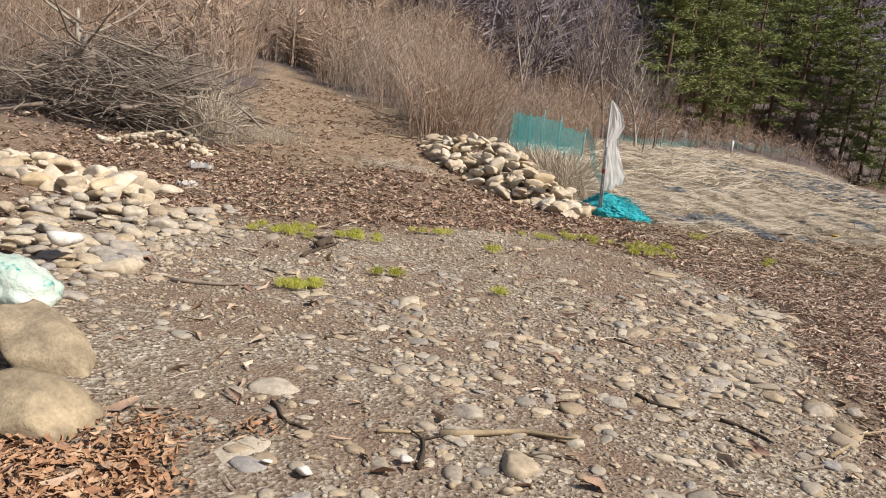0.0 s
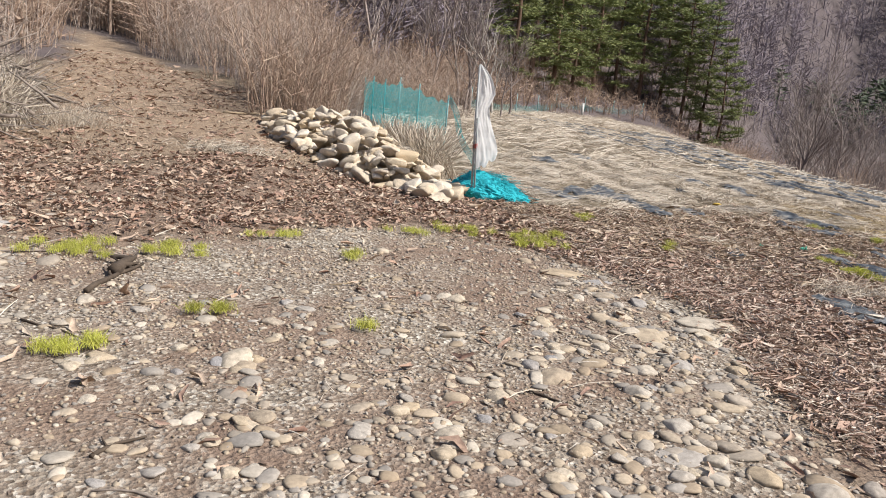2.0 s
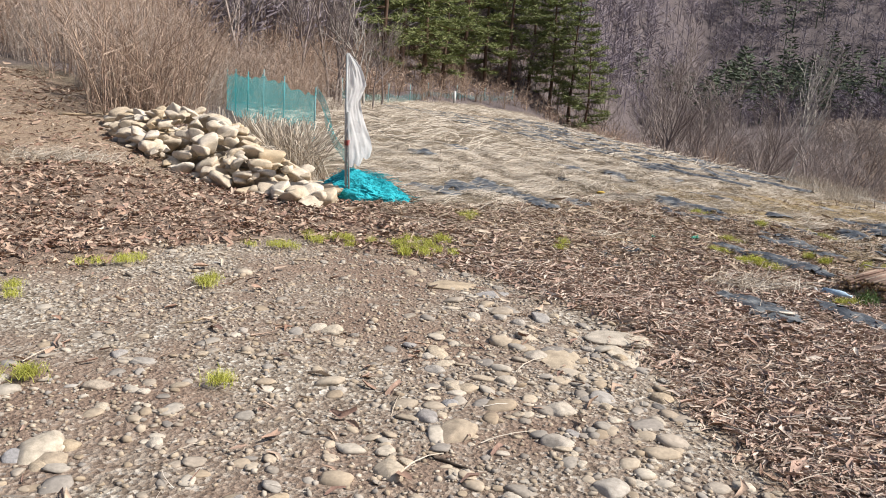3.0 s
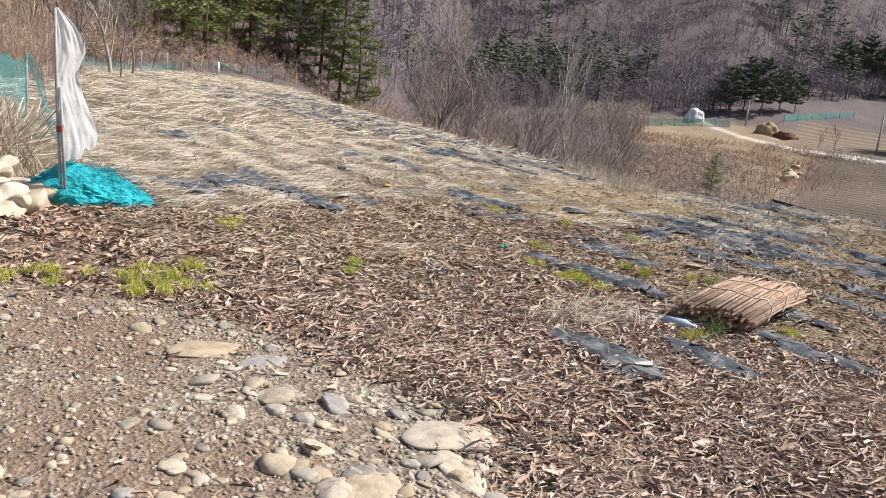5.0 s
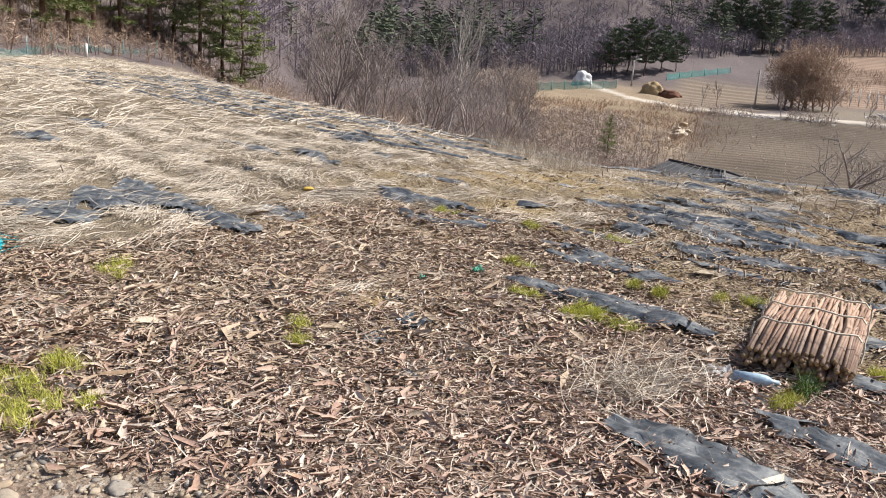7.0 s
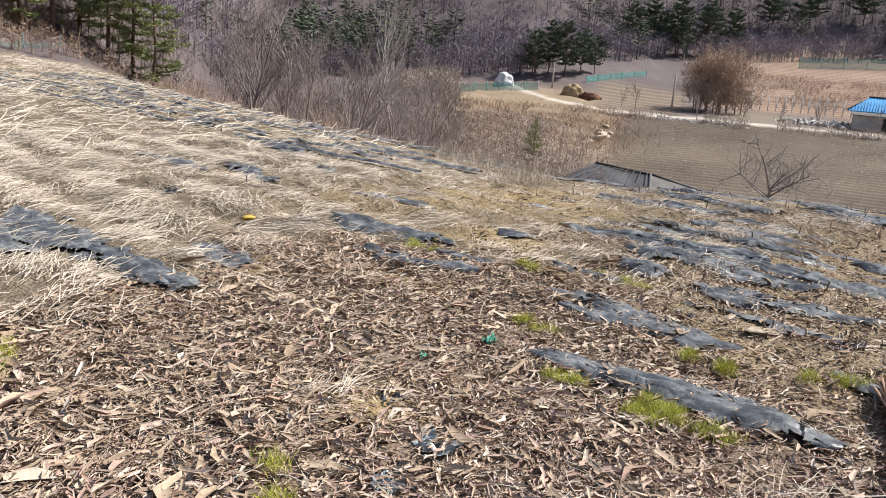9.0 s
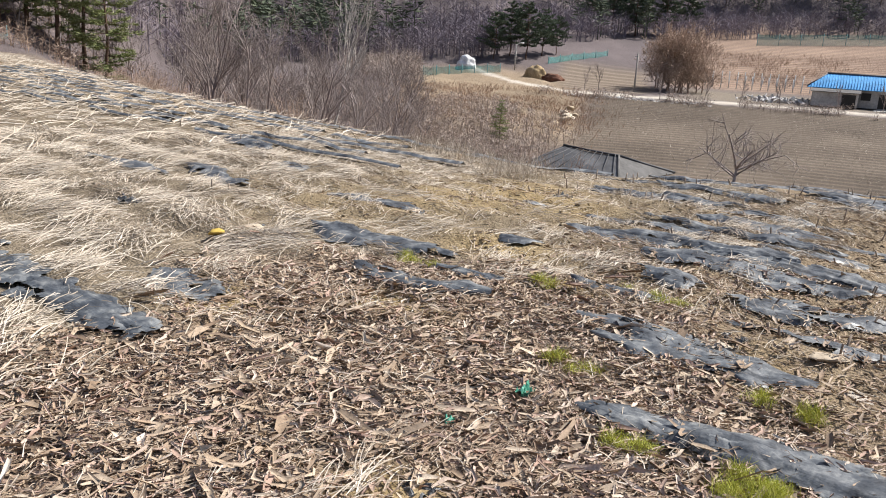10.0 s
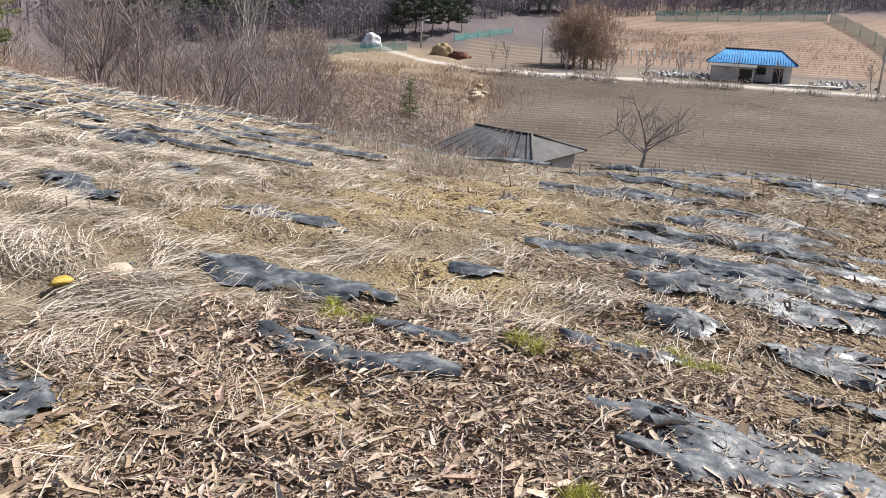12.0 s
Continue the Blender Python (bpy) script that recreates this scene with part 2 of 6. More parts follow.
def ground_material():
    m, nt, b = mat("earth", 0.95, 0.0, 0.15)
    big, mid, fine = noise_node(nt, 0.9, 5), noise_node(nt, 7.0, 6, 0.7), noise_node(nt, 60.0, 4, 0.7)
    speck = nt.nodes.new("ShaderNodeTexVoronoi")
    speck.inputs["Scale"].default_value = 45.0
    nt.links.new(nt.nodes.new("ShaderNodeTexCoord").outputs["Object"], speck.inputs["Vector"])
    pick = speck.outputs["Color"]
    sep = nt.nodes.new("ShaderNodeSeparateColor")
    nt.links.new(pick, sep.inputs[0])
    mid = mixc(nt, 0.45, mid, noise_node(nt, 34.0, 6, 0.8))
    two = lambda f, a, c: ramp(nt, f, [(0.36, a), (0.64, c)])
    col = two(mid, (0.10, 0.076, 0.054), (0.33, 0.27, 0.19))  # straw-covered soil
    grit = ramp(nt, sep.outputs[0], [(0.0, (0.16, 0.122, 0.09)), (0.45, (0.31, 0.255, 0.20)), (0.8, (0.43, 0.375, 0.305)), (1.0, (0.64, 0.59, 0.51))])
    dust = two(mid, (0.155, 0.10, 0.074), (0.36, 0.262, 0.195))
    gravel = mixc(nt, ramp(nt, big, [(0.4, (0.1,) * 3), (0.6, (1.0,) * 3)]), dust, grit)
    far = noise_node(nt, 0.06, 6, 0.65)
    layers = [
        ("rows", two(mid, (0.14, 0.10, 0.065), (0.40, 0.31, 0.20))),
        ("litter", two(mid, (0.115, 0.08, 0.06), (0.38, 0.28, 0.21))),
        ("bare", two(mid, (0.26, 0.18, 0.085), (0.48, 0.37, 0.20))),
        ("track", two(mid, (0.22, 0.155, 0.11), (0.42, 0.32, 0.225))),
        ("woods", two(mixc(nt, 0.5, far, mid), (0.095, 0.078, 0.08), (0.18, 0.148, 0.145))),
        ("bank", two(mixc(nt, 0.5, far, mid), (0.17, 0.125, 0.085), (0.38, 0.295, 0.20))),
        ("plough", two(mixc(nt, 0.4, far, mid), (0.085, 0.066, 0.05), (0.225, 0.18, 0.138))),
        ("red", two(mixc(nt, 0.5, far, mid), (0.20, 0.135, 0.10), (0.42, 0.30, 0.22))),
        ("yard", two(mid, (0.14, 0.11, 0.08), (0.30, 0.26, 0.21))),
        ("terrace", two(mid, (0.16, 0.12, 0.09), (0.32, 0.26, 0.20))),
        ("road", two(mid, (0.50, 0.44, 0.36), (0.64, 0.58, 0.50))),
        ("gravel", gravel),
    ]
    # furrows across the valley, rings about the hill, their shade striped into colour
    tc = nt.nodes.new("ShaderNodeTexCoord")
    off = nt.nodes.new("ShaderNodeVectorMath")
    off.operation = "SUBTRACT"
    off.inputs[1].default_value = (CX, CY, 0)
    flat = nt.nodes.new("ShaderNodeVectorMath")
    flat.operation = "MULTIPLY"
    flat.inputs[1].default_value = (1, 1, 0)
    size = nt.nodes.new("ShaderNodeVectorMath")
    size.operation = "LENGTH"
    nt.links.new(tc.outputs["Object"], off.inputs[0])
    nt.links.new(off.outputs[0], flat.inputs[0])
    nt.links.new(flat.outputs[0], size.inputs[0])

    def furrow_shade(width):
        k = nt.nodes.new("ShaderNodeMath")
        k.operation = "MULTIPLY_ADD"
        k.inputs[1].default_value = 2 * math.pi / width
        nt.links.new(size.outputs["Value"], k.inputs[0])
        w = nt.nodes.new("ShaderNodeMath")
        w.operation = "MULTIPLY"
        w.inputs[1].default_value = 3.2
        nt.links.new(far, w.inputs[0])
        nt.links.new(w.outputs[0], k.inputs[2])
        s = nt.nodes.new("ShaderNodeMath")
        s.operation = "SINE"
        nt.links.new(k.outputs[0], s.inputs[0])
        return ramp(nt, s.outputs[0], [(0.0, (0.72,) * 3), (0.8, (1.08,) * 3)])

    layers = [(n, mixc(nt, 1.0, c, furrow_shade(1.3 if n == "plough" else 4.2 if n == "terrace" else 2.6), "MULTIPLY") if n in ("plough", "terrace", "red") else c) for n, c in layers]
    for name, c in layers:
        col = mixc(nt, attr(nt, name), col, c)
    col = mixc(nt, 1.0, col, two(fine, (0.72,) * 3, (1.12,) * 3), "MULTIPLY")
    nt.links.new(col, b.inputs["Base Color"])
    h = mixc(nt, 0.5, fine, speck.outputs["Distance"])
    bump(nt, b, h, 0.9, 0.03)
    return m


ground = tagged(new("ground", ground_mesh()), "bare stony earth and dry farmland on a hillside", "ground", kind="structure")
ground.data.materials.append(ground_material())


# ---- building helpers ----
class Buf:
    """Vertices and faces gathered for one mesh."""

    def __init__(self):
        self.v, self.f = [], []

    def add(self, verts, faces):
        n = len(self.v)
        self.v.extend([tuple(p) for p in verts])
        self.f.extend([tuple(i + n for i in q) for q in faces])

    def tube(self, pts, radii, sides=5, cap=True):
        pts = [Vector(p) for p in pts]
        n, verts, faces = len(pts), [], []
        for i, p in enumerate(pts):
            d = (pts[min(i + 1, n - 1)] - pts[max(i - 1, 0)])
            d = d.normalized() if d.length > 1e-9 else Vector((0, 0, 1))
            u = d.orthogonal().normalized()
            w = d.cross(u)
            for k in range(sides):
                a = 2 * math.pi * k / sides
                verts.append(p + (u * math.cos(a) + w * math.sin(a)) * radii[i])
        for i in range(n - 1):
            for k in range(sides):
                k2 = (k + 1) % sides
                faces.append((i * sides + k, i * sides + k2, (i + 1) * sides + k2, (i + 1) * sides + k))
        if cap:
            faces.append(tuple(range(sides))[::-1])
            faces.append(tuple((n - 1) * sides + k for k in range(sides)))
        self.add(verts, faces)

    def box(self, cx, cy, cz, sx, sy, sz):
        x, y, z = sx / 2, sy / 2, sz / 2
        v = [(cx + a * x, cy + b * y, cz + c * z) for a in (-1, 1) for b in (-1, 1) for c in (-1, 1)]
        self.add(v, [(0, 1, 3, 2), (4, 6, 7, 5), (0, 4, 5, 1), (2, 3, 7, 6), (0, 2, 6, 4), (1, 5, 7, 3)])

    def mesh(self, name, material=None, smooth=True):
        return mesh_of(name, self.v, self.f, material, smooth)


def mesh_of(name, verts, faces, material=None, smooth=True):
    me = bpy.data.meshes.new(name)
    me.from_pydata(verts if isinstance(verts, list) else verts.tolist(), [], faces if isinstance(faces, list) else faces.tolist())
    if smooth:
        me.polygons.foreach_set("use_smooth", [True] * len(me.polygons))
    if material:
        me.materials.append(material)
    me.update()
    return me


def part(name, me, parent, label="", at=None):
    ob = new(name, me)
    ob.parent = parent
    if at is not None:
        ob.matrix_basis = at
    if label:
        ob["label"] = label
    return ob


def thing(name, me, label, category, at=None, group="", kind=""):
    ob = tagged(new(name, me), label, category, group, kind)
    if at is not None:
        ob.matrix_basis = at
    return ob


def turns_of(yaw, pitch, roll):
    """Rotation matrices (n, 3, 3): roll about x, then pitch about y, then yaw about z."""
    cy, sy, cp, sp, cr, sr = np.cos(yaw), np.sin(yaw), np.cos(pitch), np.sin(pitch), np.cos(roll), np.sin(roll)
    o, i = np.zeros_like(cy), np.ones_like(cy)
    rz = np.stack([np.stack([cy, -sy, o], -1), np.stack([sy, cy, o], -1), np.stack([o, o, i], -1)], -2)
    ry = np.stack([np.stack([cp, o, sp], -1), np.stack([o, i, o], -1), np.stack([-sp, o, cp], -1)], -2)
    rx = np.stack([np.stack([i, o, o], -1), np.stack([o, cr, -sr], -1), np.stack([o, sr, cr], -1)], -2)
    return rz @ ry @ rx


def strewn(name, templates, pos, rot, size, material, label, category, smooth=True, rng=None):
    """Many small pieces from a few templates, joined into one object of kind stuff."""
    pick = (rng or np.random.RandomState(1)).randint(0, len(templates), len(pos))
    allv, allf, base = [], [], 0
    for k, (tv, tf) in enumerate(templates):
        w = np.where(pick == k)[0]
        if not len(w):
            continue
        v = np.einsum("nij,nvj->nvi", rot[w], np.asarray(tv)[None] * np.reshape(size, (len(pos), -1))[w][:, None, :])
        v = v + pos[w][:, None, :]
        f = np.asarray(tf)[None] + base + (np.arange(len(w)) * len(tv))[:, None, None]
        allv.append(v.reshape(-1, 3))
        allf.extend(f.reshape(-1, len(tf[0])).tolist())
        base += len(w) * len(tv)
    me = mesh_of(name, np.concatenate(allv), allf, material, smooth)
    return thing(name, me, label, category, kind="stuff")


def surface(x, y):
    """Height of the finished ground near the yard, with its small bumps."""
    x, y = np.asarray(x, float), np.asarray(y, float)
    z, zz = land(x, y), zones(x, y)
    r = np.hypot(x - CX, y - CY)
    field = np.clip(sm(3.0, 5.5, x) * (1 - 0.8 * zz["litter"]) * (1 - zz["woods"]) * sm(85, 70, r), 0, 1)
    z = z + field * (0.03 + 0.02 * waves(x, y, 2.0, 21)) * np.cos(2 * math.pi * x / ROW)
    return z + sm(45, 25, r) * (0.035 * waves(x, y, 2.6, 22) + 0.012 * waves(x, y, 0.5, 23, 3)) * (1 - 0.55 * zz["gravel"])


def sz(x, y):
    return float(surface(np.array([x]), np.array([y]))[0])


def pebble(seed, level=2, flat=0.6, rough=0.22, long=1.25, deep=0.2):
    """A rounded, uneven stone about 1 across, sitting on z = 0 for a third of its height."""
    bm = bmesh.new()
    bmesh.ops.create_icosphere(bm, subdivisions=level, radius=0.5)
    rng = random.Random(seed)
    off = Vector((rng.uniform(-50, 50), rng.uniform(-50, 50), rng.uniform(-50, 50)))
    cuts = [(Vector((rng.gauss(0, 1), rng.gauss(0, 1), rng.gauss(0, 0.8))).normalized(), rng.uniform(deep, deep + 0.2)) for i in range(10)]
    for v in bm.verts:
        p = v.co.copy()
        v.co = p * (1 + rough * noise.noise(p * 2.2 + off) + 0.3 * rough * noise.noise(p * 6 + off))
        for n, d in cuts:
            e = v.co.dot(n) - d
            if e > 0:
                v.co -= n * e * 0.94
        v.co.x *= long
        v.co.z *= flat
    out = [v.co[:] for v in bm.verts], [tuple(v.index for v in f.verts) for f in bm.faces]
    bm.free()
    return out


STONE = varied("stone", [(0.46, 0.37, 0.265), (0.56, 0.475, 0.365), (0.40, 0.36, 0.32), (0.61, 0.535, 0.43), (0.46, 0.36, 0.245), (0.33, 0.315, 0.31), (0.56, 0.48, 0.375)], 5.0, 0.85, relief=0.35, dist=0.01)
STONES = varied("small_stone", [(0.36, 0.28, 0.195), (0.47, 0.385, 0.285), (0.28, 0.25, 0.22), (0.57, 0.50, 0.405), (0.40, 0.31, 0.215), (0.38, 0.345, 0.305)], 5.0, 0.88, by="island", relief=0.3)
PALE_ROCK = varied("sandstone", [(0.60, 0.50, 0.37), (0.68, 0.59, 0.47), (0.52, 0.42, 0.30), (0.72, 0.64, 0.53), (0.60, 0.47, 0.31), (0.52, 0.46, 0.39)], 3.0, 0.88, relief=0.4, dist=0.012)
stone_meshes = []
for s in range(12):
    v, f = pebble(s, 3, (0.42, 0.5, 0.6)[s % 3], 0.26, (1.15, 1.35, 1.55, 1.25)[s % 4], 0.3)
    stone_meshes.append(mesh_of("stone", v, f, STONE))
rock_meshes = []
for s in range(9):
    v, f = pebble(40 + s, 3, (0.5, 0.62, 0.75)[s % 3], 0.32, (1.15, 1.35, 1.8)[s % 3], 0.2)
    rock_meshes.append(mesh_of("rock", v, f, PALE_ROCK))


def stone_at(name, meshes, x, y, size, parent, rng, sink=0.4, lift=0.0, tilt=12, at=None):
    me = meshes[rng.randrange(len(meshes))]
    h = max(v.co.z for v in me.vertices) * size
    m = pose(x, y, sz(x, y) + h * (1 - 2 * sink) + lift, rng.uniform(-tilt, tilt), rng.uniform(-tilt, tilt), rng.uniform(0, 360)) @ Matrix.Diagonal((size, size, size, 1))
    return part(name, me, parent, at=m)


# ---- leaf litter and husks ----
def husk(seed, long=1.0, wide=0.22):
    """A crumpled strip of dry husk along x, rolled at its sides, with ragged ends."""
    rng = random.Random(seed)
    n, rows = 3, []
    bend, twist, bow = rng.uniform(-1.1, 1.1), rng.uniform(-1.6, 1.6), rng.uniform(-0.12, 0.3)
    for i in range(n):
        t = i / (n - 1)
        w = wide * rng.uniform(0.45, 1.15) * 0.5 * (0.55 if i in (0, n - 1) else 1)
        a = twist * (t - 0.5)
        c = Vector((long * (t - 0.5), bend * (t - 0.5) ** 2 + rng.uniform(-0.03, 0.03), bow * (0.25 - (t - 0.5) ** 2) + rng.uniform(0.0, 0.05)))
        roll = rng.uniform(0.5, 1.7) * w
        for s in (-1, 0, 1):
            rows.append(c + Vector((rng.uniform(-0.10, 0.10) * long, math.cos(a) * s * w, math.sin(a) * s * w + abs(s) * roll)))
    faces = [(i * 3 + k, i * 3 + k + 1, i * 3 + k + 4, i * 3 + k + 3) for i in range(n - 1) for k in range(2)]
    return [p[:] for p in rows], faces


HUSK = varied("dry_husk", [(0.36, 0.235, 0.185), (0.52, 0.385, 0.305), (0.60, 0.475, 0.385), (0.43, 0.29, 0.225), (0.55, 0.42, 0.335), (0.72, 0.62, 0.52), (0.48, 0.335, 0.26), (0.38, 0.25, 0.195)], 30.0, 0.8, by="island", grain=140, relief=0.3, dist=0.002)
TAN_HUSK = varied("tan_husk", [(0.27, 0.185, 0.12), (0.44, 0.335, 0.235), (0.53, 0.42, 0.31), (0.33, 0.235, 0.16), (0.64, 0.53, 0.41), (0.23, 0.155, 0.10), (0.40, 0.295, 0.205)], 30.0, 0.75, by="island", grain=140, relief=0.3, dist=0.002)
LEAF = varied("dead_leaf", [(0.26, 0.155, 0.11), (0.40, 0.27, 0.20), (0.31, 0.19, 0.145), (0.54, 0.42, 0.32), (0.45, 0.30, 0.215), (0.62, 0.52, 0.41)], 30.0, 0.8, by="island", grain=140, relief=0.3, dist=0.002)


def scattered(rng, n, x0, x1, y0, y1, keep):
    """n tries in a rectangle, kept by a weight."""
    x, y = rng.uniform(x0, x1, n), rng.uniform(y0, y1, n)
    w = keep(x, y) > rng.uniform(0, 1, n)
    return x[w], y[w]


rng = np.random.RandomState(7)
husks = [husk(i, 1.0, (0.2, 0.32, 0.12, 0.27, 0.16)[i % 5]) for i in range(16)]
broad = [husk(40 + i, 1.0, (0.26, 0.38, 0.15, 0.30, 0.20, 0.10)[i % 6]) for i in range(18)]
x, y = scattered(rng, 290000, 2.2, 9.5, 2.5, 13.2, lambda x, y: np.clip(zones(x, y)["litter"] * 1.1 + 0.2 * zones(x, y)["rows"], 0, 1) * sm(2.2, 3.0, x + 0.3 * waves(x, y, 1.3, 31)) * np.clip(0.85 + 0.5 * waves(x, y, 1.6, 32), 0.15, 1))
n = len(x)
rot = turns_of(0.4 + 1.5 * waves(x, y, 1.1, 44) + rng.normal(0, 0.9, n) + np.where(rng.uniform(0, 1, n) < 0.4, 1.6, 0), rng.normal(0, 0.22, n), rng.normal(0, 0.4, n))
size = (rng.gamma(2.3, 0.0155, n) + 0.018)[:, None] * np.array([[0.95, 0.85, 0.75]])
pos = np.stack([x, y, surface(x, y) + rng.uniform(0.0, 0.042, n)], 1)
far_end = rng.uniform(0, 1, n) < 0.65 * sm(7.0, 9.8, y + 0.4 * (x - 5))
for k, stuff, stretch, label in ((~far_end, HUSK, (1.0, 1.0, 1.0), "dry brown corn husks and leaves lying thick on the ground"), (far_end, TAN_HUSK, (1.3, 1.25, 0.75), "long flattened tan corn husks matted on the ground")):
    strewn("husk_litter", broad, pos[k], rot[k], size[k] * np.array([stretch]), stuff, label, "leaf litter", rng=rng)

x, y = scattered(rng, 46000, -8.5, 3.2, 0.5, 22, lambda x, y: np.clip(zones(x, y)["litter"] + 0.10 * zones(x, y)["gravel"] + 0.9 * zones(x, y)["track"], 0, 1) * np.clip(0.75 + 0.6 * waves(x, y, 1.4, 33), 0.1, 1))
n = len(x)
rot = turns_of(rng.uniform(0, 6.28, n), rng.normal(0, 0.3, n), rng.normal(0, 0.5, n))
size = (rng.gamma(4.0, 0.015, n) + 0.022)[:, None] * np.array([[1.0, 1.3, 1.0]])
strewn("leaf_litter", husks, np.stack([x, y, surface(x, y) + rng.uniform(0.0, 0.02, n)], 1), rot, size, LEAF, "dead brown leaves and bark scraps on the yard", "leaf litter", rng=rng)

RUSSET_LEAF = varied("russet_leaf", [(0.40, 0.215, 0.12), (0.50, 0.30, 0.18), (0.32, 0.165, 0.095), (0.58, 0.40, 0.27), (0.44, 0.25, 0.15)], 30.0, 0.8, by="island", grain=140, relief=0.3, dist=0.002)
for count, box, mean, stuff in ((11000, (-2.4, -0.6, 1.9, 3.3), 0.034, RUSSET_LEAF), (19000, (-5.5, 2.6, 8.6, 13.2), 0.05, LEAF)):
    x, y = scattered(rng, count, *box, lambda x, y: zones(x, y)["litter"] * np.clip(0.6 + 0.7 * waves(x, y, 1.1, 38), 0.1, 1))
    n = len(x)
    rot = turns_of(rng.uniform(0, 6.28, n), rng.normal(0, 0.3, n), rng.normal(0, 0.5, n))
    strewn("leaf_litter", husks, np.stack([x, y, surface(x, y) + rng.uniform(0.01, 0.04, n)], 1), rot, (mean * rng.uniform(0.5, 1.7, n))[:, None] * np.array([[1.0, 2.3, 1.6]]), stuff, "curled reddish-brown dead leaves on the yard", "leaf litter", rng=rng)


# ---- straw on the field ----
def blade(seed, segs=3, arch=0.07):
    """A flat dry grass blade along x, arching up a little."""
    rng = random.Random(seed)
    b, s = rng.uniform(-0.25, 0.25), rng.uniform(0.4, 1.3)
    v, f = [], []
    for i in range(segs + 1):
        t = i / segs
        w = 0.5 * (1 - 0.7 * t)
        c = (t - 0.3, b * t * t, arch * s * math.sin(math.pi * min(1, t * 1.05)))
        v += [(c[0], c[1] - w * 0.02, c[2]), (c[0], c[1] + w * 0.02, c[2] + 0.01)]
    for i in range(segs):
        f.append((2 * i, 2 * i + 2, 2 * i + 3, 2 * i + 1))
    return v, f


STRAW = varied("straw", [(0.42, 0.345, 0.26), (0.65, 0.57, 0.465), (0.31, 0.245, 0.18), (0.76, 0.685, 0.58), (0.54, 0.46, 0.365)], 6.0, 0.75, by="island", relief=0, spread=0.25)
blades = [blade(i) for i in range(7)]


# strips of mulching film: x, y of one end, length along the row, width
strips = [(4.3, 6.65, 0.95, 0.4), (5.0, 6.5, 0.7, 0.28), (5.88, 6.3, 1.0, 0.34), (5.78, 7.85, 1.5, 0.3), (6.8, 8.8, 1.1, 0.2), (8.45, 8.6, 0.9, 0.25), (3.68, 12.2, 1.3, 0.62), (4.2, 12.6, 1.3, 0.5), (4.65, 12.5, 1.6, 0.55), (4.75, 11.5, 1.3, 0.3), (7.6, 15.6, 1.6, 0.4), (8.1, 14.9, 1.2, 0.35), (8.65, 13.0, 1.3, 0.35), (7.43, 11.5, 1.45, 0.3), (6.65, 10.6, 1.2, 0.32), (6.88, 8.6, 1.5, 0.35), (5.88, 8.2, 1.25, 0.3), (7.55, 8.2, 1.35, 0.33), (8.33, 8.3, 1.4, 0.3), (8.27, 9.85, 0.55, 0.3), (9.1, 8.9, 0.9, 0.3), (7.58, 9.9, 0.65, 0.25), (9.15, 9.1, 1.6, 0.35), (9.8, 9.6, 0.9, 0.3), (9.7, 8.0, 1.4, 0.3), (5.45, 11.7, 0.75, 0.4), (4.8, 11.3, 0.5, 0.35), (7.05, 10.85, 0.7, 0.2), (9.6, 10.6, 0.8, 0.3), (8.4, 11.3, 0.4, 0.3), (7.55, 6.6, 1.3, 0.3), (8.35, 6.4, 1.6, 0.33), (6.7, 7.0, 1.2, 0.3), (6.7, 5.3, 1.2, 0.3), (7.5, 4.9, 1.3, 0.3), (10.2, 12.4, 0.3, 0.3), (5.0, 17.0, 1.2, 0.4), (6.4, 19.0, 1.3, 0.4), (3.6, 17.5, 1.0, 0.4), (10.5, 17.5, 1.2, 0.4), (9.6, 15.6, 0.8, 0.35)]


def filmed(x, y):
    """1 on the strips of film, 0 elsewhere."""
    out = np.zeros(len(x))
    for sx, sy, sl, sw in strips:
        out = np.maximum(out, ((np.abs(x - sx) < 0.55 * sw) & (y > sy - 0.1) & (y < sy + sl + 0.05)) * 1.0)
    return np.maximum(out, (x > 9.3) * (y < 11.6) * (np.cos(2 * math.pi * (x - 9.63) / ROW) > 0.3) * 0.35)


def grassy(x, y):
    z = zones(x, y)
    return np.clip((1 - z["litter"]) * (1 - z["gravel"]) * (1 - 0.45 * z["bare"]) * (1 - 0.25 * z["rows"]) * (1 - z["woods"]) * sm(2.2, 3.2, x + 0.3 * waves(x, y, 2, 34)), 0, 1)


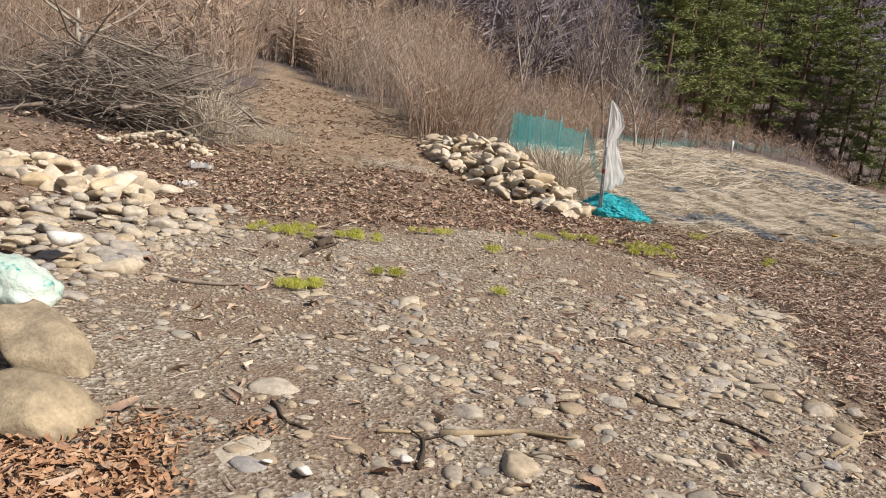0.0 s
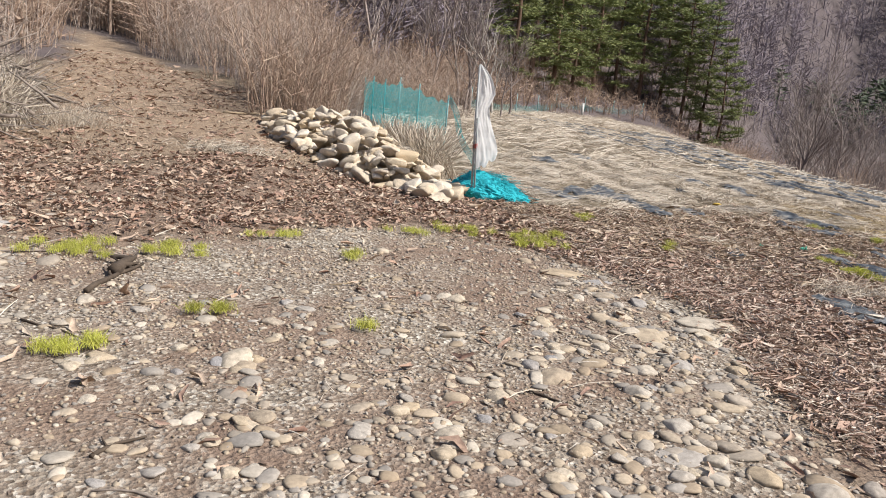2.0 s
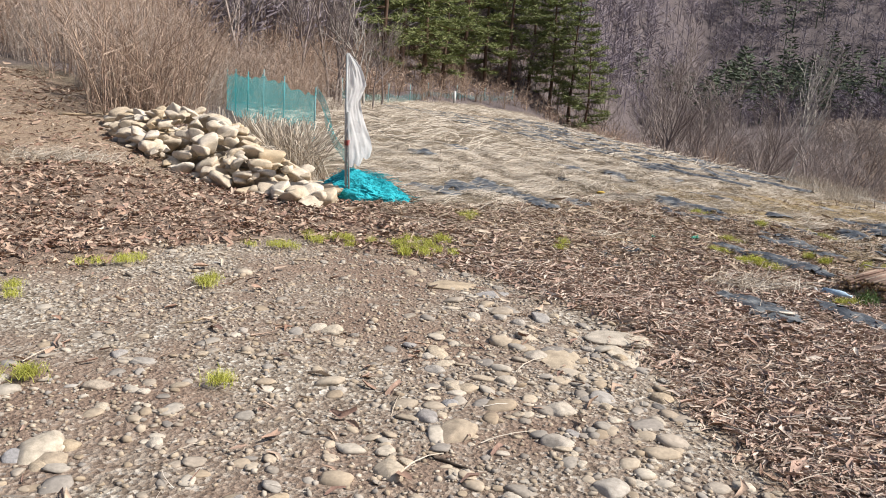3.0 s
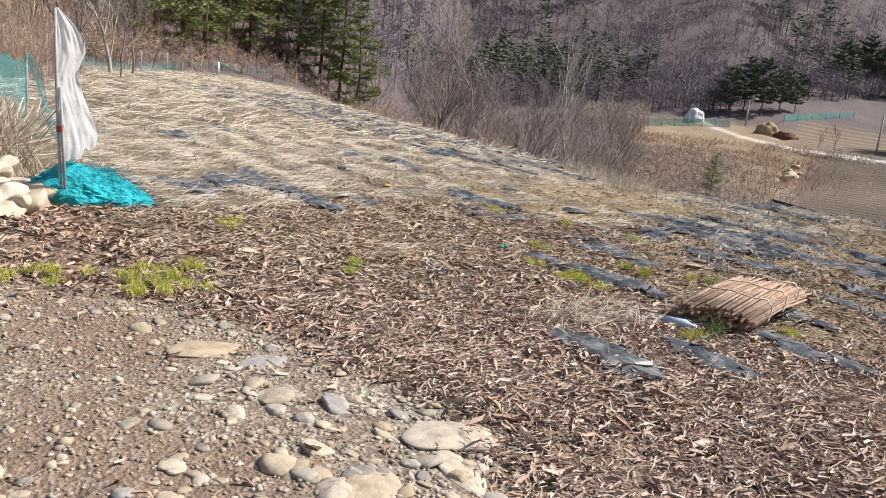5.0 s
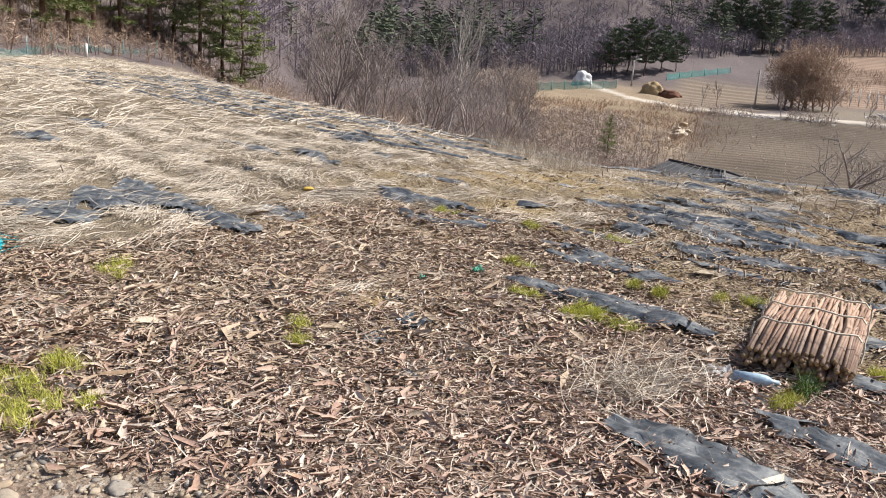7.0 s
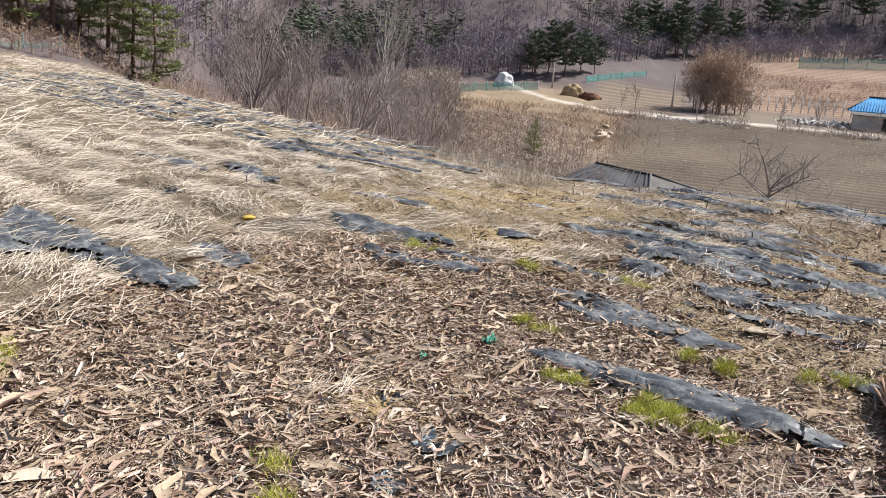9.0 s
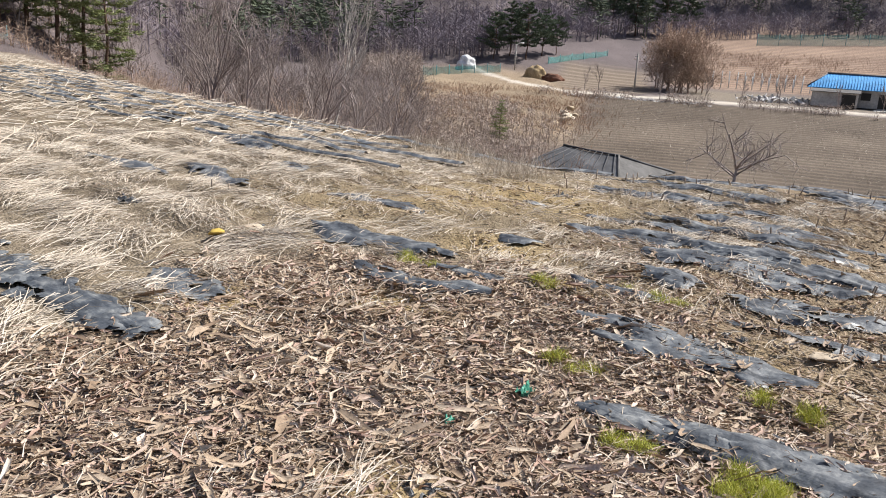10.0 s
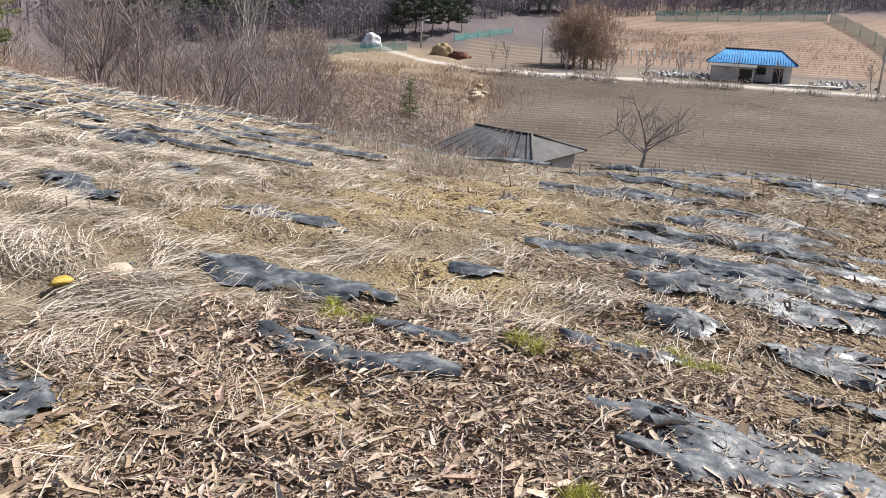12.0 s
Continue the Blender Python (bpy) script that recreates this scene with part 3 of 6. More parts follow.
for label, count, box, mean, lift in (("dry bleached straw lying over the field rows", 190000, (2.4, 14, 9.5, 20), 0.19, 0.03), ("dry bleached grass across the far part of the field", 75000, (2.5, 26, 18, 72), 0.55, 0.04), ("sparse straw between the plastic rows", 75000, (5.5, 18, 2, 12.5), 0.12, 0.02)):
    x, y = scattered(rng, count, *box, lambda x, y: np.clip(grassy(x, y) * np.clip(0.5 + 1.3 * waves(x, y, 0.9, 35) + np.where((x > 10.4) & (y > 13), -0.9, 0.3) * np.cos(2 * math.pi * x / ROW), 0.03, 1) * (1 - 0.8 * filmed(x, y)) * (1 - 0.7 * sm(6.2, 8.2, x - 0.35 * (y - 11)) * sm(16, 13, y) * sm(10.6, 11.8, y)), 0, 1))
    n = len(x)
    # swathes combed one way, lifted where they lie thick
    head = 0.5 + 1.3 * waves(x, y, 1.7, 36, 2) + rng.normal(0, 0.3, n) + np.where(rng.uniform(0, 1, n) < 0.2, 2.2, 0)
    rot = turns_of(head, rng.normal(-0.04, 0.13, n), rng.normal(0, 0.7, n))
    size = (mean * rng.uniform(0.4, 1.5, n))[:, None] * np.array([[1.0, 1.0, 1.0]])
    mound = 0.06 * np.clip(waves(x, y, 0.9, 35), 0, 1) * rng.uniform(0.2, 1, n)
    strewn("straw", blades, np.stack([x, y, surface(x, y) + mound + rng.uniform(0.0, lift, n)], 1), rot, size, STRAW, label, "straw", rng=rng)
x, y = scattered(rng, 16000, 2.4, 8, 3, 12.8, lambda x, y: zones(x, y)["litter"] * np.clip(0.5 + 0.8 * waves(x, y, 1.2, 39), 0.05, 1))
n = len(x)
strewn("fibre", blades, np.stack([x, y, surface(x, y) + rng.uniform(0.01, 0.05, n)], 1), turns_of(rng.uniform(0, 6.28, n), rng.normal(0, 0.2, n), rng.normal(0, 0.7, n)), rng.uniform(0.06, 0.2, n)[:, None] * np.ones((1, 3)), STRAW, "thin dry fibres mixed among the husks", "straw", rng=rng)
x, y = scattered(rng, 9000, 2.4, 7.2, -2.5, 2.6, lambda x, y: zones(x, y)["litter"])
n = len(x)
strewn("husk_litter", husks, np.stack([x, y, surface(x, y) + rng.uniform(0.0, 0.03, n)], 1), turns_of(rng.uniform(0, 6.28, n), rng.normal(0, 0.28, n), rng.normal(0, 0.5, n)), (rng.gamma(3.0, 0.02, n) + 0.03)[:, None] * np.ones((1, 3)), HUSK, "dry brown husks thinly strewn beside the yard", "leaf litter", rng=rng)
# thin straw on the track and round the yard
x, y = scattered(rng, 22000, -9, 3, 3, 30, lambda x, y: np.clip(0.7 * zones(x, y)["track"] + 0.25 * zones(x, y)["litter"] + 0.12 * zones(x, y)["gravel"], 0, 1) * np.clip(0.5 + 1.2 * waves(x, y, 2.2, 37), 0.05, 1))
n = len(x)
strewn("straw", blades, np.stack([x, y, surface(x, y) + 0.008], 1), turns_of(rng.uniform(0, 6.28, n), rng.normal(0, 0.06, n), rng.normal(0, 0.5, n)), rng.uniform(0.06, 0.3, n)[:, None] * np.ones((1, 3)) , STRAW, "thin dry straw on the climbing dirt track", "straw", rng=rng)


# ---- green and tall dry grass ----
GREEN = varied("fresh_grass", [(0.42, 0.46, 0.06), (0.56, 0.57, 0.09), (0.50, 0.50, 0.10), (0.62, 0.59, 0.19)], 6.0, 0.7, by="island", relief=0)


def tuft(name, x, y, rx, ry, count, high, material, label, category, seed, lean=0.5):
    r = np.random.RandomState(seed)
    a, d = r.uniform(0, 6.28, count), np.sqrt(r.uniform(0, 1, count)) * (0.7 + 0.3 * np.sin(3 * r.uniform(0, 6.28, count)))
    px, py = x + rx * d * np.cos(a), y + ry * d * np.sin(a)
    if high < 0.15:
        k = r.randint(0, max(2, int(rx * ry * 90)), count)
        px, py = px[k] + r.normal(0, 0.03, count), py[k] + r.normal(0, 0.03, count)
    rot = turns_of(r.uniform(0, 6.28, count), -np.abs(r.normal(0.2 if 0.15 < high < 0.25 else 1.1, lean, count)), r.normal(0, 0.4, count))
    return strewn(name, blades, np.stack([px, py, surface(px, py) + 0.2 * high + (0.03 if high < 0.15 else 0)], 1), rot, (high * r.uniform(0.5, 1.3, count))[:, None] * np.array([[1, 2.2 if high < 0.15 else 1.1 if high < 0.25 else 0.3, 1]]), material, label, category, rng=r)


green_spots = [(-1.6, 7.85, 0.42, 0.35, 700), (-0.98, 5.75, 0.28, 0.22, 420), (-0.8, 7.95, 0.5, 0.22, 500), (-0.4, 6.35, 0.25, 0.16, 220), (0.47, 8.05, 0.22, 0.2, 160), (2.4, 9.3, 0.45, 0.3, 420), (0.43, 6.22, 0.12, 0.1, 90), (2.32, 9.0, 0.5, 0.25, 420), (3.5, 10.95, 0.25, 0.3, 160), (5.5, 8.55, 0.22, 0.5, 380), (3.74, 9.15, 0.14, 0.2, 110), (1.7, 9.45, 0.5, 0.25, 350), (5.55, 9.1, 0.12, 0.16, 200), (5.5, 8.62, 0.17, 0.3, 350), (6.34, 8.72, 0.16, 0.22, 200), (7.27, 10.63, 0.12, 0.14, 120), (6.6, 8.1, 0.2, 0.3, 150), (1.1, 9.2, 0.4, 0.2, 180), (-0.2, 8.7, 0.5, 0.2, 200), (7.6, 9.9, 0.2, 0.4, 140), (5.3, 7.2, 0.12, 0.12, 120), (6.1, 7.0, 0.2, 0.2, 120), (7.1, 11.6, 0.2, 0.3, 140), (6.2, 9.75, 0.2, 0.25, 150)]
for i, (x0, y0, rx, ry, c) in enumerate(green_spots):
    tuft("grass_patch", x0, y0, rx, ry, int(c * 3.4), 0.055, GREEN, "low fresh yellow-green grass on bare ground", "grass", 100 + i, 0.4)
for i, (x0, y0, rx, ry, c, h) in enumerate([(1.8, 13.4, 0.45, 0.7, 700, 0.8), (1.5, 14.6, 0.5, 0.8, 420, 0.75), (-4.0, 13.2, 0.35, 0.6, 500, 0.75), (-4.6, 14.6, 0.4, 0.8, 320, 0.7), (-3.2, 13.7, 0.9, 0.4, 380, 0.3), (-1.0, 12.9, 0.9, 0.3, 260, 0.2), (4.85, 7.75, 0.5, 0.36, 170, 0.2), (12.3, 14.3, 0.6, 0.9, 300, 0.3), (13.6, 16.5, 0.6, 1.5, 300, 0.35)]):
    tuft("dry_grass", x0, y0, rx, ry, int(c * (2.0 if h > 0.25 else 3.5)), h, STRAW, "tall dry straw-coloured grass clump", "grass", 200 + i, 0.3 if h > 0.25 else 0.35)

# ---- small gravel ----
grit = [pebble(300 + i, 1, 0.6, 0.3, 1.3) for i in range(6)]
x, y = scattered(rng, 52000, -4.5, 3.4, 1.5, 10.5, lambda x, y: zones(x, y)["gravel"] * np.clip(0.6 + 0.9 * waves(x, y, 1.5, 41), 0.15, 1) * (1 - 0.65 * sm(0.6, -0.2, x) * sm(5.6, 4.4, y)))
n = len(x)
strewn("gravel", grit, np.stack([x, y, surface(x, y) + 0.003], 1), turns_of(rng.uniform(0, 6.28, n), rng.normal(0, 0.2, n), rng.normal(0, 0.2, n)), (rng.gamma(2.0, 0.008, n) + 0.008)[:, None] * np.ones((1, 3)), STONES, "small pale gravel trodden into the yard", "gravel", rng=rng)

# crumbs of soil on the bare rows
SOIL = varied("soil_crumb", [(0.17, 0.125, 0.08), (0.28, 0.215, 0.135), (0.36, 0.28, 0.17), (0.23, 0.17, 0.11)], 8.0, 0.95, by="island", relief=0)
x, y = scattered(rng, 22000, 4.5, 13.5, 4, 15, lambda x, y: np.clip(zones(x, y)["rows"] + 0.9 * zones(x, y)["bare"], 0, 1) * np.clip(0.6 + 0.8 * waves(x, y, 0.9, 42), 0.1, 1))
n = len(x)
strewn("soil_crumbs", grit, np.stack([x, y, surface(x, y) + 0.002], 1), turns_of(rng.uniform(0, 6.28, n), rng.normal(0, 0.3, n), rng.normal(0, 0.3, n)), (rng.gamma(2.0, 0.008, n) + 0.008)[:, None] * np.ones((1, 3)), SOIL, "dry crumbs of ochre soil on the rows", "soil", rng=rng)
x, y = scattered(rng, 55000, 4.5, 14.5, 4, 15.5, lambda x, y: np.clip(zones(x, y)["rows"] + 0.9 * zones(x, y)["bare"], 0, 1) * np.clip(0.6 + 0.8 * waves(x, y, 0.9, 43), 0.15, 1))
n = len(x)
strewn("plant_scraps", husks, np.stack([x, y, surface(x, y) + 0.01], 1), turns_of(rng.uniform(0, 6.28, n), rng.normal(0, 0.25, n), rng.normal(0, 0.5, n)), (rng.gamma(3.0, 0.011, n) + 0.016)[:, None] * np.ones((1, 3)), TAN_HUSK, "dry plant scraps between the film rows", "plant scraps", rng=rng)


# ---- stones of the yard ----
pick = random.Random(5)
spots = []
while len(spots) < 2700:
    x, y = pick.uniform(-4.4, 3.6), pick.uniform(1.6, 10.2)
    # thickest in the lower yard and along its right edge, thin on the bare middle
    thick = 0.25 + 0.75 * math.exp(-((y - 4.2) / 1.7) ** 2) * (1 if x > -0.9 else 0.45) + 0.8 * math.exp(-((x - 2.2) / 0.8) ** 2 - ((y - 5.6) / 1.6) ** 2) + 0.9 * math.exp(-((x + 2.5) / 0.6) ** 2 - ((y - 6.3) / 2.0) ** 2)
    if y > 7 and -1.5 < x < 2:
        thick *= 0.4
    if x < -0.2 and y < 5.5:
        thick *= 0.45
    if pick.random() < thick:
        spots.append((x, y))
gz = zones(np.array([p[0] for p in spots]), np.array([p[1] for p in spots]))["gravel"]
spots = [(x, y, g) for (x, y), g in zip(spots, gz) if g > pick.random() * 0.9 or x < -1.8]
near = [p for p in spots if 2.2 < p[1] < 7.2 and -2.8 < p[0] < 3.2]
few = near[:298]
for x, y, g in few:
    stone_at("stone", stone_meshes, x, y, min(0.2, 0.04 + pick.gammavariate(2.0, 0.02)), ground, pick, 0.5)
rest = [p for p in spots if p not in few]
tv = [pebble(i, 2, (0.42, 0.5, 0.6)[i % 3], 0.28, (1.2, 1.5)[i % 2], 0.28) for i in range(9)]
px, py = np.array([p[0] for p in rest]), np.array([p[1] for p in rest])
rr = np.random.RandomState(3)
n = len(px)
strewn("cobbles", tv, np.stack([px, py, surface(px, py) + 0.001], 1), turns_of(rr.uniform(0, 6.28, n), rr.normal(0, 0.1, n), rr.normal(0, 0.1, n)), np.minimum(0.2, 0.028 + rr.gamma(1.7, 0.021, n))[:, None] * np.array([[1.05, 1.0, 0.62]]), STONES, "rounded river stones half sunk in the yard", "stones", rng=rr)

# single stones that stand out
for x, y, s, name, lab in [(1.72, 4.62, 0.27, 0, "pale grey rounded stone lying on the gravel"), (2.3, 6.3, 0.36, 1, "flat grey stone at the edge of the yard"), (2.75, 6.35, 0.26, 2, "tan rounded stone at the edge of the yard"), (2.28, 7.95, 0.44, 4, "flat pale stone lying in the gravel"), (2.45, 7.66, 0.3, 0, "flat grey stone lying in the gravel"), (2.97, 7.88, 0.26, 2, "yellowish stone among dry leaves"), (2.92, 7.66, 0.27, 3, "yellowish stone among dry leaves"), (2.9, 6.62, 0.5, 4, "large tan stone sunk at the yard's edge"), (2.35, 7.25, 0.26, 5, "broken ochre stone lying in the gravel"), (1.0, 3.05, 0.22, 0, "grey rounded stone lying on the gravel"), (6.55, 9.32, 0.3, 3, "pale stone holding down black plastic"), (7.4, 8.8, 0.24, 3, "pale stone beside black plastic"), (6.95, 8.55, 0.2, 0, "pale stone on black plastic"), (4.25, 6.55, 0.13, 2, "pale upright stone among husks"), (-0.75, 3.05, 0.24, 1, "tan flat stone lying on the gravel"), (-3.2, 10.0, 0.28, 2, "tan stone among dead leaves"), (6.77, 13.1, 0.22, 1, "whitish block lying in the straw"), (7.2, 9.35, 0.2, 2, "pale stone on black plastic")]:
    k = pose(x, y, sz(x, y) - 0.02 * s, 3, -3, 40 * name + 15) @ Matrix.Diagonal((s * 0.95, s * 0.7, s * 0.32, 1))
    thing("stone", stone_meshes[name], lab, "stone", k)


# ---- heaps of rocks ----
def heap(label, count, seed, place, sizes, low):
    r = random.Random(seed)
    x0, y0 = place(0.5, 0.5)[:2]
    base = tagged(new("stone_heap"), label, "stone heap")
    base.matrix_basis = pose(x0, y0, sz(x0, y0))
    for i in range(count):
        x, y, h = place(r.random(), r.random())
        s = r.uniform(*sizes) * (1.25 if r.random() < 0.15 else 1)
        lift = h * (1.0 if i > count * 0.45 else r.uniform(0.0, 0.6))
        ob = stone_at("rock", stone_meshes if low else rock_meshes, x, y, s, None, r, 0.3 if low else 0.2, max(0.0, lift - 0.35 * s), 14 if low else 28)
        ob.parent = base
        ob.matrix_parent_inverse = base.matrix_basis.inverted()
    return base


def heap_right(u, v):
    # a long heap from the bank down to the pole
    cx, cy = -0.15 + 2.05 * u ** 0.9, 15.4 - 3.9 * u
    w = 0.95 * math.sin(math.pi * (0.22 + 0.62 * u)) * (1 - 0.5 * u * u)
    o = (v - 0.5) * 2
    high = 0.72 * math.exp(-((u - 0.42) / 0.42) ** 2) * (1 - o * o * 0.9) * (1 if u < 0.8 else 0.35)
    return cx + o * w * 0.9, cy + o * w * 0.45, high


heap("long heap of pale tan fieldstones beside the track", 430, 3, heap_right, (0.12, 0.36), False)


def heap_left(u, v):
    cx, cy = -5.6 + 2.3 * u, 9.6 - 0.9 * u + 1.2 * (v - 0.5)
    return cx, cy, 0.16 * math.sin(math.pi * min(1, u * 0.9 + 0.1)) * (1 - (2 * v - 1) ** 2)


heap("low heap of tan stones at the yard's edge", 64, 4, heap_left, (0.14, 0.4), False)


def heap_side(u, v):
    cx, cy = -2.3 - 1.7 * v, 4.7 + 4.0 * u
    return cx, cy, 0.13 * sm(0, 0.8, v)


heap("bank of rounded stones along the yard", 210, 6, heap_side, (0.07, 0.21), True)


def heap_small(u, v):
    return -5.2 + 1.6 * u, 11.6 + 1.0 * v, 0.2 * math.sin(math.pi * u)


heap("small tan stones below the brush pile", 80, 8, heap_small, (0.07, 0.17), False)

BOULDER = varied("boulder", [(0.37, 0.30, 0.205), (0.41, 0.335, 0.24)], 3.0, 0.88, relief=0.4, dist=0.012, spread=0.6, grain=30)
for i, (x, y, z, s, l, f, rz, ry) in enumerate([(-1.86, 3.72, 0.05, 0.46, 1.55, 0.55, -38, 24), (-1.66, 3.12, 0.07, 0.5, 1.7, 0.5, -14, 8), (-2.5, 3.8, 0.12, 0.4, 1.1, 0.8, 30, 0), (-2.85, 4.3, 0.12, 0.4, 1.2, 0.7, 10, 0), (-2.3, 2.7, 0.1, 0.36, 1.2, 0.7, 50, 0)]):
    v, fc = pebble(70 + i, 4, f, 0.34, l, 0.26)
    thing("boulder", mesh_of("boulder", v, fc, BOULDER), "large rounded tan boulder with lichen stains", "boulder", pose(x, y, sz(x, y) + z, 3, ry, rz) @ Matrix.Diagonal((s, s, s, 1)))
WHITE_STONE = varied("white_stone", [(0.72, 0.68, 0.64), (0.8, 0.77, 0.73)], 5.0, 0.8)
for i, (x, y, s, z) in enumerate([(-1.55, 2.62, 0.13, 0.05), (-2.75, 5.7, 0.26, 0.2), (-0.05, 3.1, 0.07, 0.02), (-0.45, 2.9, 0.08, 0.02), (-0.6, 2.95, 0.05, 0.02)]):
    v, fc = pebble(90 + i, 2, 0.6, 0.3, 1.3)
    thing("white_stone", mesh_of("white_stone", v, fc, WHITE_STONE), "angular white quartz stone", "stone", pose(x, y, sz(x, y) + z, 10, 5, 40 * i) @ Matrix.Diagonal((s, s, s, 1)))

# ---- sticks ----
BARK = varied("dead_wood", [(0.30, 0.25, 0.21), (0.42, 0.37, 0.32), (0.24, 0.19, 0.155), (0.50, 0.45, 0.39)], 10.0, 0.9, by="island", grain=60, relief=0.5)
DARK_WOOD = varied("dark_stick", [(0.06, 0.045, 0.035), (0.10, 0.075, 0.055)], 10.0, 0.9, relief=0.5)
TAN_WOOD = varied("tan_stick", [(0.36, 0.28, 0.18), (0.42, 0.33, 0.22)], 10.0, 0.9, relief=0.5)


def crooked(r, start, head, length, bend=0.25, rise=0.0, n=6):
    p, pts = Vector(start), [Vector(start)]
    a = head
    for i in range(n):
        a += r.gauss(0, bend)
        p = p + Vector((math.cos(a), math.sin(a), rise + r.gauss(0, 0.05))) * (length / n)
        pts.append(p.copy())
    return pts


def stick(x, y, head, length, rad, material, label, seed, forks=1):
    r = random.Random(seed)
    b = Buf()
    pts = crooked(r, (0, 0, 0), head, length)
    pts = [Vector((p.x, p.y, sz(x + p.x, y + p.y) + rad * 0.8)) for p in pts]
    b.tube(pts, [rad * (1 - 0.55 * i / (len(pts) - 1)) for i in range(len(pts))], 6)
    for k in range(forks):
        i = r.randrange(2, len(pts) - 1)
        q = crooked(r, pts[i], head + r.choice((-0.8, 0.8)), length * 0.4, 0.2, 0.05, 4)
        b.tube(q, [rad * 0.55 * (1 - 0.6 * j / 4) for j in range(5)], 5)
    return thing("stick", b.mesh("stick", material), label, "stick", pose(x, y, 0))


for i, a in enumerate([(-1.2, 6.75, 1.35, 0.8, 0.022, DARK_WOOD, 2), (-1.15, 7.25, 1.7, 0.35, 0.05, DARK_WOOD, 3), (-0.72, 3.55, -0.75, 0.36, 0.011, DARK_WOOD, 1), (0.0, 3.05, 1.3, 0.32, 0.014, DARK_WOOD, 2), (0.08, 3.4, 0.5, 0.62, 0.02, TAN_WOOD, 1), (-0.2, 3.35, 0.1, 0.22, 0.012, TAN_WOOD, 0), (-0.64, 4.6, 1.1, 0.24, 0.011, DARK_WOOD, 1), (1.15, 4.2, -0.7, 0.28, 0.015, DARK_WOOD, 0), (1.25, 5.35, -0.4, 0.2, 0.01, DARK_WOOD, 0), (2.0, 3.7, 0.9, 0.7, 0.014, TAN_WOOD, 2), (1.75, 3.5, 0.6, 0.5, 0.01, BARK, 1), (-2.6, 7.6, 0.1, 1.5, 0.012, BARK, 1), (-1.9, 5.5, -0.2, 0.6, 0.02, BARK, 0), (1.55, 4.0, -0.5, 0.3, 0.012, DARK_WOOD, 0), (4.65, 12.0, -0.9, 0.9, 0.012, TAN_WOOD, 0), (5.25, 12.2, -0.75, 1.2, 0.012, BARK, 0), (4.95, 11.15, 0.75, 0.45, 0.014, TAN_WOOD, 0), (0.3, 7.2, 0.1, 0.6, 0.006, TAN_WOOD, 0), (-0.3, 4.3, 2.4, 0.3, 0.007, BARK, 0), (-1.4, 6.2, -0.6, 0.5, 0.008, DARK_WOOD, 1), (0.9, 10.3, 0.1, 0.7, 0.014, TAN_WOOD, 0), (-1.3, 15.6, 0.05, 1.1, 0.02, TAN_WOOD, 0), (0.4, 3.3, -0.4, 0.3, 0.008, DARK_WOOD, 0), (1.5, 3.0, -0.6, 0.35, 0.009, DARK_WOOD, 1)]):
    x, y, head, length, rad, m, forks = a
    lab = {DARK_WOOD: "dark crooked twig lying on the ground", TAN_WOOD: "pale barkless stick lying on the ground", BARK: "thin grey-brown branch lying on the ground"}[m]
    stick(x, y, head, length, rad, m, lab, 500 + i, forks)


# ---- brush pile ----
def brush_pile():
    r = random.Random(12)
    base = tagged(new("brush_pile"), "big pile of cut grey branches and twigs", "brush pile")
    bx, by = -5.6, 13.5
    base.matrix_basis = pose(bx, by, sz(bx, by))
    # thick cut branches in front, fanning to the right; finer twigs over them
    for name, n, rad, length, label in (("branch", 210, (0.012, 0.034), (0.6, 1.5), "cut grey branches"), ("twig", 1700, (0.004, 0.010), (0.5, 1.5), "thin dry twigs")):
        b = Buf()
        for i in range(n):
            u = r.gauss(0.05, 0.5)
            px, py = u * 1.75, r.uniform(-1.0, 1.6)
            top = max(0.05, 1.45 * math.exp(-(u * 0.85) ** 2) * (1 - 0.35 * abs(py)))
            z = top * r.uniform(0.1, 1.0)
            head = r.choice((r.gauss(2.6, 0.35), r.gauss(-0.25, 0.5), r.gauss(0.9, 0.5)))
            ln = r.uniform(*length)
            st = Vector((px - math.cos(head) * ln / 2, py - math.sin(head) * ln / 2, z))
            pts = crooked(r, st, head, ln, 0.42, r.uniform(-0.45, 0.55), 5)
            gz0 = land(np.array([bx + p.x for p in pts]), np.array([by + p.y for p in pts])) - land_z(bx, by)
            pts = [Vector((p.x, p.y, max(p.z + g, g + 0.02))) for p, g in zip(pts, gz0)]
            rd = r.uniform(*rad)
            b.tube(pts, [rd * (1 - 0.6 * k / 5) for k in range(6)], 5 if rd > 0.012 else 3, rd > 0.012)
            if name == "branch":
                part(name, b.mesh(name, BARK), base)
                b = Buf()
        if name == "twig":
            tagged(part("brushwood", b.mesh("brushwood", BARK), base, label), kind="stuff")


brush_pile()


